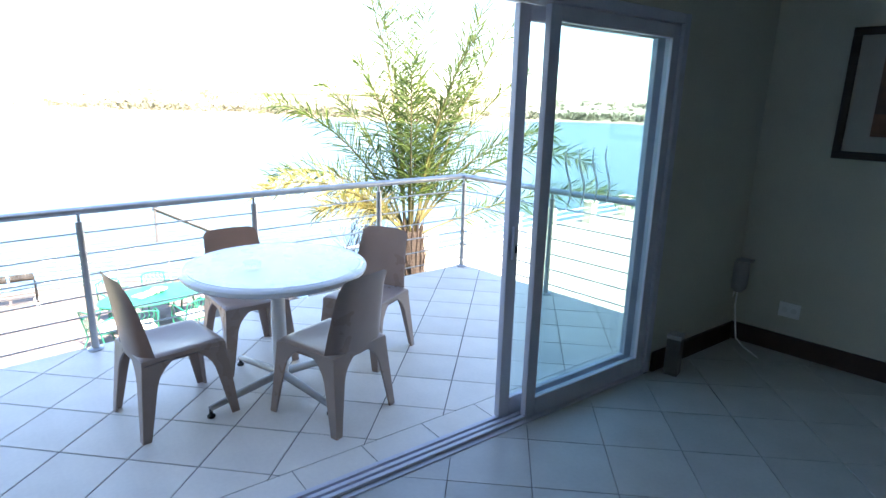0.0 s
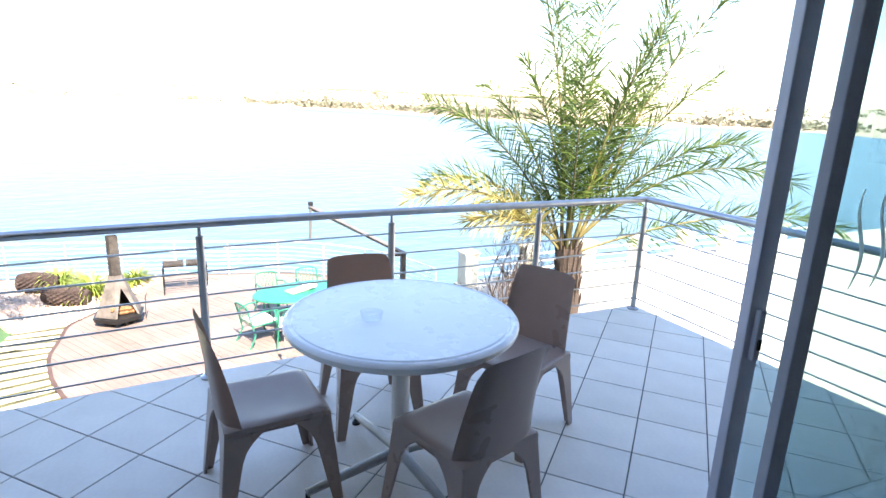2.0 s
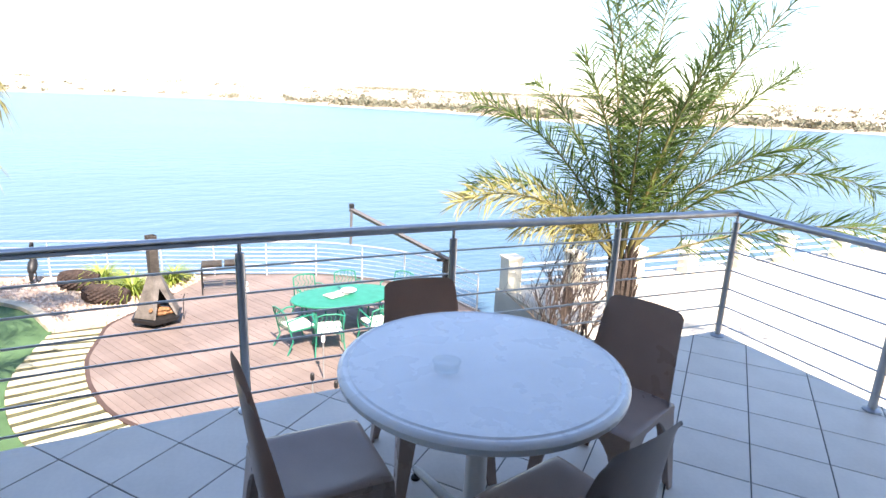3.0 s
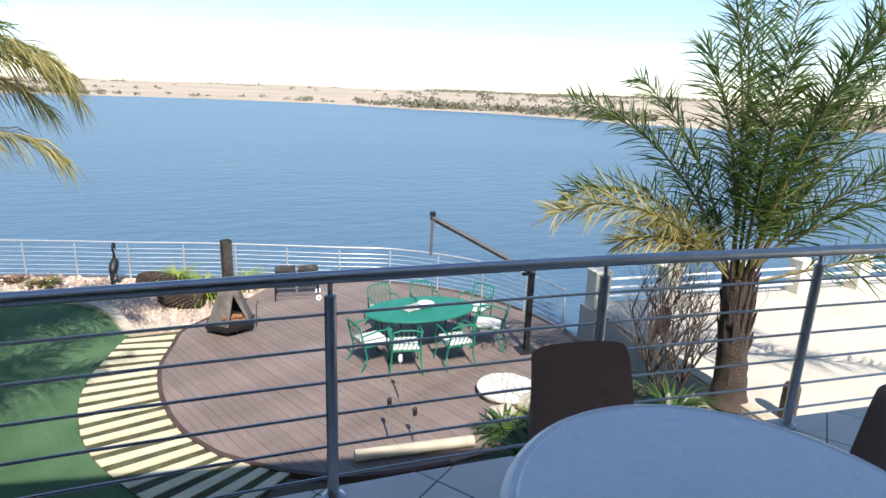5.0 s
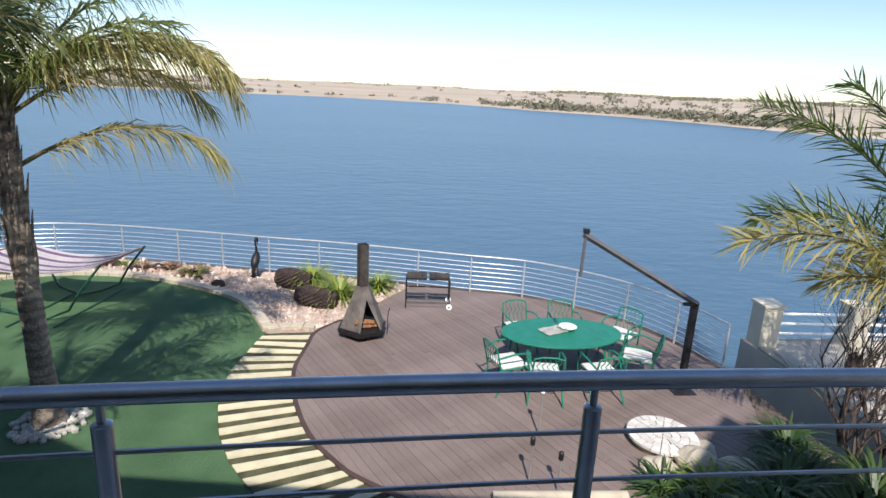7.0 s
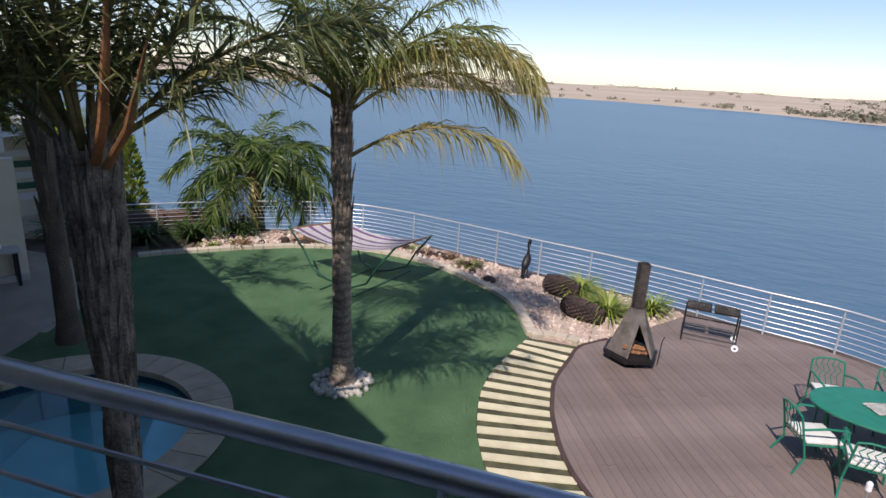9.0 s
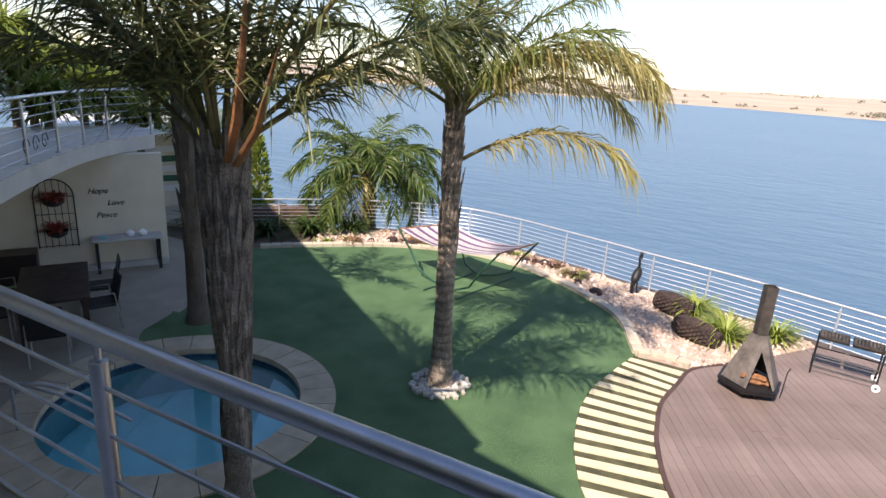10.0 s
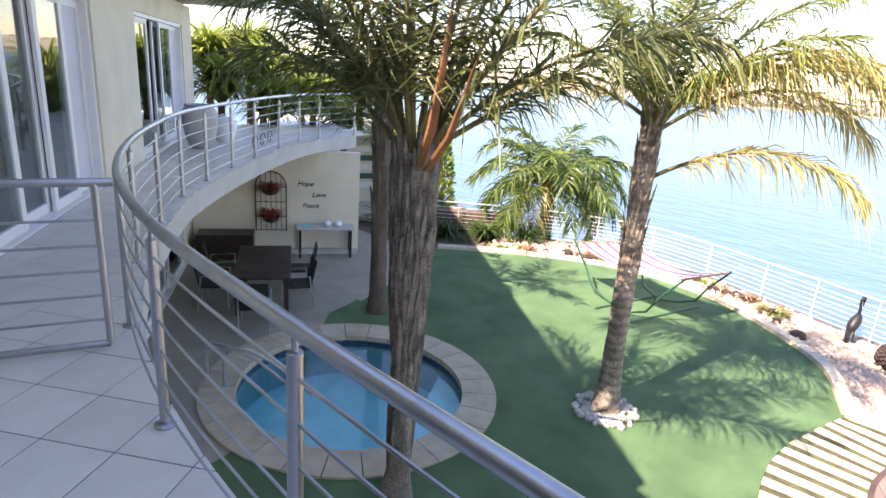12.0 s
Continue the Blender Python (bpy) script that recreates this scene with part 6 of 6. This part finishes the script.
# plants behind the west balcony
for i, (x, y, z, h) in enumerate(((-15.6, 9.2, 0.6, 1.5), (-16.2, 10.6, 0.9, 1.7), (-15.2, 11.6, 0.3, 1.5), (-17.0, 12.2, 0.8, 1.7), (-15.8, 13.0, -0.2, 1.6), (-17.5, 9.6, 1.2, 1.8), (-14.9, 10.3, 0.2, 1.4), (-16.8, 14.2, 0.4, 1.8), (-18.5, 11.2, 1.4, 2.0), (-15.4, 14.6, -0.6, 1.5))):
    yk = thing("yucca", "tall green sword-leaved plant behind the balcony", "yucca", pose(x, y, ZG - 0.2), group="yuccas")
    part("trunk", tubebm([(0, 0, 0), (0.1, 0, (z - ZG) * 0.5), (0.05, 0.05, z - ZG + 0.2)], [0.16, 0.12, 0.09], 9), BARK, yk)
    for j in range(2):
        t_ = tuft("leaf_rosette", "", 0.05, 0.05, z - ZG + 0.1 + 0.3 * j, h * 0.95, 260, 500 + 10 * i + j, GRASSLEAF if j else LEAF, 1.0, 0.055)
        t_.parent = yk
        del t_["category"]

# neighbour's side: low brick wall, shed and cypress
BRICKW = mat("brown_brick", (0.22, 0.12, 0.07), 0.9, 0, 0.25, 6, 30, 0.6, rnd=0.2)
bw = thing("brick_wall", "low brown facebrick wall at the garden's end", "wall", pose(-12.55, 14.35, ZG, 0, 0, 48), kind="structure")
part("core", boxbm(-1.0, 1.9, -0.09, 0.09, 0, 0.60), GROUT, bw)
bmk = part("brick", boxbm(-0.105, 0.105, -0.1, 0.1, -0.034, 0.034, 0.004), BRICKW, bw)
bmk.matrix_basis = pose(-0.88, 0, 0.04)
for rr_ in range(8):
    for k in range(13):
        if rr_ == 0 and k == 0:
            continue
        shared("brick", bmk, bw, pose(-0.88 + 0.222 * k + (0.11 if rr_ % 2 else 0), 0, 0.04 + 0.077 * rr_))
shed = thing("boat_shed", "neighbour's pale shed with green boarding", "shed", pose(-19.0, 14.3, ZG, 0, 0, -20))
part("wall", boxbm(-2.5, 2.5, -2, 2, -0.2, 2.2), PLASTER, shed)
part("roof", boxbm(-2.8, 2.8, -2.3, 2.3, 2.2, 2.35), WHITE, shed)
GREENB = mat("green_board", (0.03, 0.14, 0.09), 0.6, 0, 0.15, 5, 60, 0.2)
for k in range(5):
    part("board", boxbm(2.51, 2.55, -1.9, 1.9, 0.5 + 0.3 * k, 0.68 + 0.3 * k), GREENB if k % 2 else WHITE, shed)
tagged(mesh_ob("neighbour_terrace", prism([(-16.5, 11.9), (-14.2, 13.2), (-14.2, 17.0), (-24, 20), (-30, 12.5)], -6.5, ZG + 0.02), PAVE), "neighbour's pale sunny paving", "paving", **lab)
cy = thing("conifer", "narrow yellow-green conifer at the fence", "conifer", pose(-13.1, 14.9, ZG - 0.05))
part("trunk", tubebm([(0, 0, 0), (0, 0, 2.2)], [0.06, 0.02], 7), BARK, cy)
rng = random.Random(90)
bm = bmesh.new()
for _ in range(900):
    z = rng.uniform(0.3, 2.5)
    r = 0.32 * (1 - (z / 2.6) ** 2) * math.sqrt(rng.random()) + 0.03
    a = rng.uniform(0, 6.283)
    p = Vector((r * math.cos(a), r * math.sin(a), z))
    d = Vector((math.cos(a), math.sin(a), rng.uniform(0.4, 1.5))).normalized() * 0.16
    s = d.cross(Vector((rng.uniform(-1, 1), rng.uniform(-1, 1), 0.3))).normalized() * 0.03
    bm.faces.new([bm.verts.new(q) for q in (p - s, p + d * 0.6 - s, p + d, p + d * 0.6 + s, p + s)])
part("crown", bm, GRASSLEAF, cy)
for x, y in ((-13.2, 15.2), (-12.2, 15.9), (-11.4, 16.6), (-13.9, 13.8), (-11.9, 14.6), (-12.5, 13.9), (-11.2, 15.4), (-10.4, 16.3)):
    tuft("fence_shrub", "dark rough shrub at the end of the lawn", x, y - 0.5, ZG, 0.8, 130, int(x * -10), LEAFDARK, 1.2, 0.03)

# ---- far bank ----
# scrub colours are lightened to carry the haze over the lake
WOODS = islandmat("far_scrub", [(0.13, 0.135, 0.09), (0.18, 0.165, 0.11), (0.11, 0.12, 0.08), (0.24, 0.205, 0.145)])


def clump(verts, faces, c, r, h, rng):
    """A small uneven clump of leaves: a few dozen loose triangles."""
    for _ in range(26):
        a, b = rng.uniform(0, 6.283), rng.uniform(0, 1)
        q = Vector((r * math.sqrt(b) * math.cos(a), r * math.sqrt(b) * math.sin(a), h * (0.1 + 0.9 * rng.random() * (1 - 0.5 * b))))
        n0 = len(verts)
        s = 0.32 * min(r, h) + 0.2
        for _ in range(3):
            verts.append(tuple(c + q + Vector((rng.uniform(-s, s), rng.uniform(-s, s), rng.uniform(-s, s)))))
        faces.append((n0, n0 + 1, n0 + 2))


rng = random.Random(123)
verts, faces = [], []
for _ in range(1500):
    az = rng.uniform(-80, 75)
    dense = 0.9 if 12 < az < 38 or -24 < az < -12 or 52 < az < 64 else (0.35 if 3 < az < 12 else 0.12)
    if rng.random() > dense:
        continue
    k = rng.uniform(9, 26) if rng.random() < 0.8 else rng.uniform(30, 420)
    r_ = shore_r(az) + k
    h = rng.uniform(0.7, 2.1) * (1 + 0.002 * k) * (1.3 if dense > 0.8 else 1)
    clump(verts, faces, Vector((LX + r_ * math.sin(radians(az)), LY + r_ * math.cos(radians(az)), land_z(az, r_) - 0.1)), h * rng.uniform(0.7, 1.6), h, rng)
for _ in range(500):
    az = rng.choice((rng.uniform(16, 30), rng.uniform(28, 42), rng.uniform(-70, 70)))
    r_ = shore_r(az) + rng.uniform(600, 1700)
    h = rng.uniform(3, 6)
    clump(verts, faces, Vector((LX + r_ * math.sin(radians(az)), LY + r_ * math.cos(radians(az)), land_z(az, r_) - 0.4)), h * 2.2, h, rng)
me = bpy.data.meshes.new("far_scrub")
me.from_pydata(verts, [], faces)
me.materials.append(WOODS)
tagged(new("far_scrub", me), "grey-green scrub and trees on the far bank", "scrub", kind="stuff")

# ---- room things ----
pf = thing("framed_picture", "framed picture with a pale mount on the room wall", "picture", pose(RX - 0.002, 0.62, 1.85, 0, 0, 0))
for y0, y1, z0, z1 in ((-0.45, 0.45, 0.36, 0.41), (-0.45, 0.45, -0.41, -0.36), (-0.45, -0.40, -0.36, 0.36), (0.40, 0.45, -0.36, 0.36)):
    part("frame_bar", boxbm(-0.028, 0, y0, y1, z0, z1, 0.003), IRON, pf)
part("mount", boxbm(-0.014, -0.002, -0.4, 0.4, -0.36, 0.36), mat("picture_mount", (0.42, 0.40, 0.36), 0.9, 0, 0.05, 5, 60, 0.05), pf)
part("print", boxbm(-0.017, -0.0145, -0.26, 0.26, -0.26, 0.24), mat("print_dark", (0.07, 0.05, 0.05), 0.7, 0, 0.3, 4, 30, 0.0, (0.20, 0.10, 0.06)), pf)
part("print_band", boxbm(-0.019, -0.0175, -0.26, 0.26, -0.26, -0.12), mat("print_band", (0.22, 0.10, 0.06), 0.7, 0, 0.2, 4, 30, 0.0), pf)
DISPENSER = mat("grey_dispenser_plastic", (0.34, 0.33, 0.33), 0.4, 0, 0.06, 6, 80, 0.05)
fr = thing("wall_dispenser", "grey cylindrical dispenser fixed to the room wall", "dispenser", pose(RX - 0.07, 1.50, 0.40))
part("body", lathe(bmesh.new(), [(0.03, 0), (0.055, 0.03), (0.06, 0.06), (0.06, 0.22), (0.05, 0.235)], 20), DISPENSER, fr, smooth=True)
part("bracket", boxbm(-0.02, 0.068, -0.07, 0.07, 0.235, 0.25, 0.004), PALEGREY, fr)
part("cable", tubebm([(0.0, 0.0, 0.0), (0.03, 0.01, -0.12), (0.0, -0.02, -0.25), (-0.09, -0.07, -0.335), (-0.18, -0.16, -0.352), (-0.3, -0.3, -0.354)], 0.006, 6), WHITEPL, fr, smooth=True)
part("cable", tubebm([(0.01, 0.02, 0.0), (0.03, 0.06, -0.15), (0.0, 0.09, -0.28), (-0.12, 0.06, -0.352)], 0.006, 6), WHITEPL, fr, smooth=True)
ol = thing("power_outlet", "white double wall socket", "socket", pose(RX - 0.001, 1.15, 0.33))
part("plate", boxbm(-0.012, 0, -0.07, 0.07, -0.055, 0.055, 0.004), WHITEPL, ol)
for dy in (-0.03, 0.03):
    part("socket", tubebm([(-0.014, dy, 0), (-0.0125, dy, 0)], 0.02, 14), WHITE, ol)
CARTON = mat("grey_carton", (0.12, 0.115, 0.11), 0.7, 0, 0.15, 5, 60, 0.1)
bx = thing("floor_box", "small upright dark grey carton on the floor by the door", "box", pose(3.60, 1.53, 0, 0, 0, 10))
part("carton", boxbm(-0.045, 0.045, -0.045, 0.045, 0, 0.27, 0.004), CARTON, bx)
part("lid", boxbm(-0.047, 0.047, -0.047, 0.047, 0.255, 0.285, 0.004), PALEGREY, bx)

# ---- floor tiles ----
def tile_floor(parent, poly_planes, extra, origin, ang, pitch, bounds, near, material, z0, z1, gap=0.004):
    """Square tiles on a turned grid, cut at the floor's edges; the near ones are objects of their own."""
    a = radians(ang)
    ux, uy = (math.cos(a), math.sin(a)), (-math.sin(a), math.cos(a))
    h = pitch / 2 - gap / 2
    whole = None
    rest = bmesh.new()
    n = int(14 / pitch)
    for i in range(-n * 2, n * 2):
        for j in range(-n * 2, n * 2):
            c = (origin[0] + ux[0] * (i + 0.5) * pitch + uy[0] * (j + 0.5) * pitch, origin[1] + ux[1] * (i + 0.5) * pitch + uy[1] * (j + 0.5) * pitch)
            if not (bounds[0] < c[0] < bounds[1] and bounds[2] < c[1] < bounds[3]):
                continue
            sq = [(c[0] + ux[0] * p * h + uy[0] * q * h, c[1] + ux[1] * p * h + uy[1] * q * h) for p, q in ((-1, -1), (1, -1), (1, 1), (-1, 1))]
            poly = sq
            for p, nn in poly_planes + extra(c):
                poly = clip(poly, p, nn)
                if len(poly) < 3:
                    break
            if len(poly) < 3:
                continue
            ar = abs(sum(poly[k][0] * poly[(k + 1) % len(poly)][1] - poly[(k + 1) % len(poly)][0] * poly[k][1] for k in range(len(poly)))) / 2
            if ar < 0.0003:
                continue
            full = len(poly) == 4 and ar > 4 * h * h * 0.999
            if near(c):
                if full and whole is not None:
                    shared("tile", whole, parent, pose(c[0], c[1], 0, 0, 0, ang))
                elif full:
                    whole = part("tile", boxbm(-h, h, -h, h, z0, z1, 0.0025), material, parent)
                    whole.matrix_basis = pose(c[0], c[1], 0, 0, 0, ang)
                else:
                    part("tile", prism(poly, z0, z1), material, parent)
            else:
                prism(poly, z0, z1, rest)
    if len(rest.verts):
        tagged(part("tile_field", rest, material, parent), kind="stuff")
    else:
        rest.free()


nA = (-math.sin(radians(ANG_A)), math.cos(radians(ANG_A)))
nB = (0.453, 0.892)
BORDER = 0.22


def curved_edge(c):
    k = min(range(len(edge_out) - 1), key=lambda q: (edge_out[q][0] - c[0]) ** 2 + (edge_out[q][1] - c[1]) ** 2)
    a, b = edge_out[k], edge_out[k + 1]
    d = Vector((b[0] - a[0], b[1] - a[1])).normalized()
    return [((a[0] - d.y * 0.0, a[1]), (-d.y, d.x))]


bt = thing("balcony_tiles", "square pale grey balcony tiles laid diagonally with dark joints", "floor tiles", kind="structure")
tile_floor(bt, [((BEND[0] + nA[0] * BORDER, BEND[1] + nA[1] * BORDER), nA), ((BEND[0] + nB[0] * 0.01, BEND[1] + nB[1] * 0.01), nB), ((4.395, 0), (-1, 0))], curved_edge, (0.064, 0.019), -50.5, 0.3692,
           (-14.8, 4.7, 1.3, 12), lambda c: c[0] > -4.4, TILE, -0.012, 0.0, 0.0065)
k = 0
x = LA(-3.0)
while x < LA(4.35):
    o = part("border_tile", boxbm(x + 0.002, min(x + 0.376, LA(4.38)), 0.05, BORDER - 0.004, -0.012, 0.0, 0.002), TILE, bt)
    o.matrix_basis = FA
    x += 0.378
mesh_ob("joint_bed", prism([(p[0], p[1]) for p in SLAB], -0.0119, -0.004), GROUT, bt)
rt = thing("room_tiles", "square grey room tiles laid diagonally", "floor tiles", kind="structure")
tile_floor(rt, [((BEND[0] - nA[0] * 0.118, BEND[1] - nA[1] * 0.118), (-nA[0], -nA[1])), ((RX - 0.004, 0), (-1, 0)), ((-3.19, 0), (1, 0)), ((0, -5.99), (0, 1))], lambda c: [], (1.073, 1.17), -48.5, 0.40,
           (-3.5, 4.9, -6.3, 2.6), lambda c: c[0] > -0.6 and c[1] > -1.2, ROOMTILE, -0.012, 0.0)
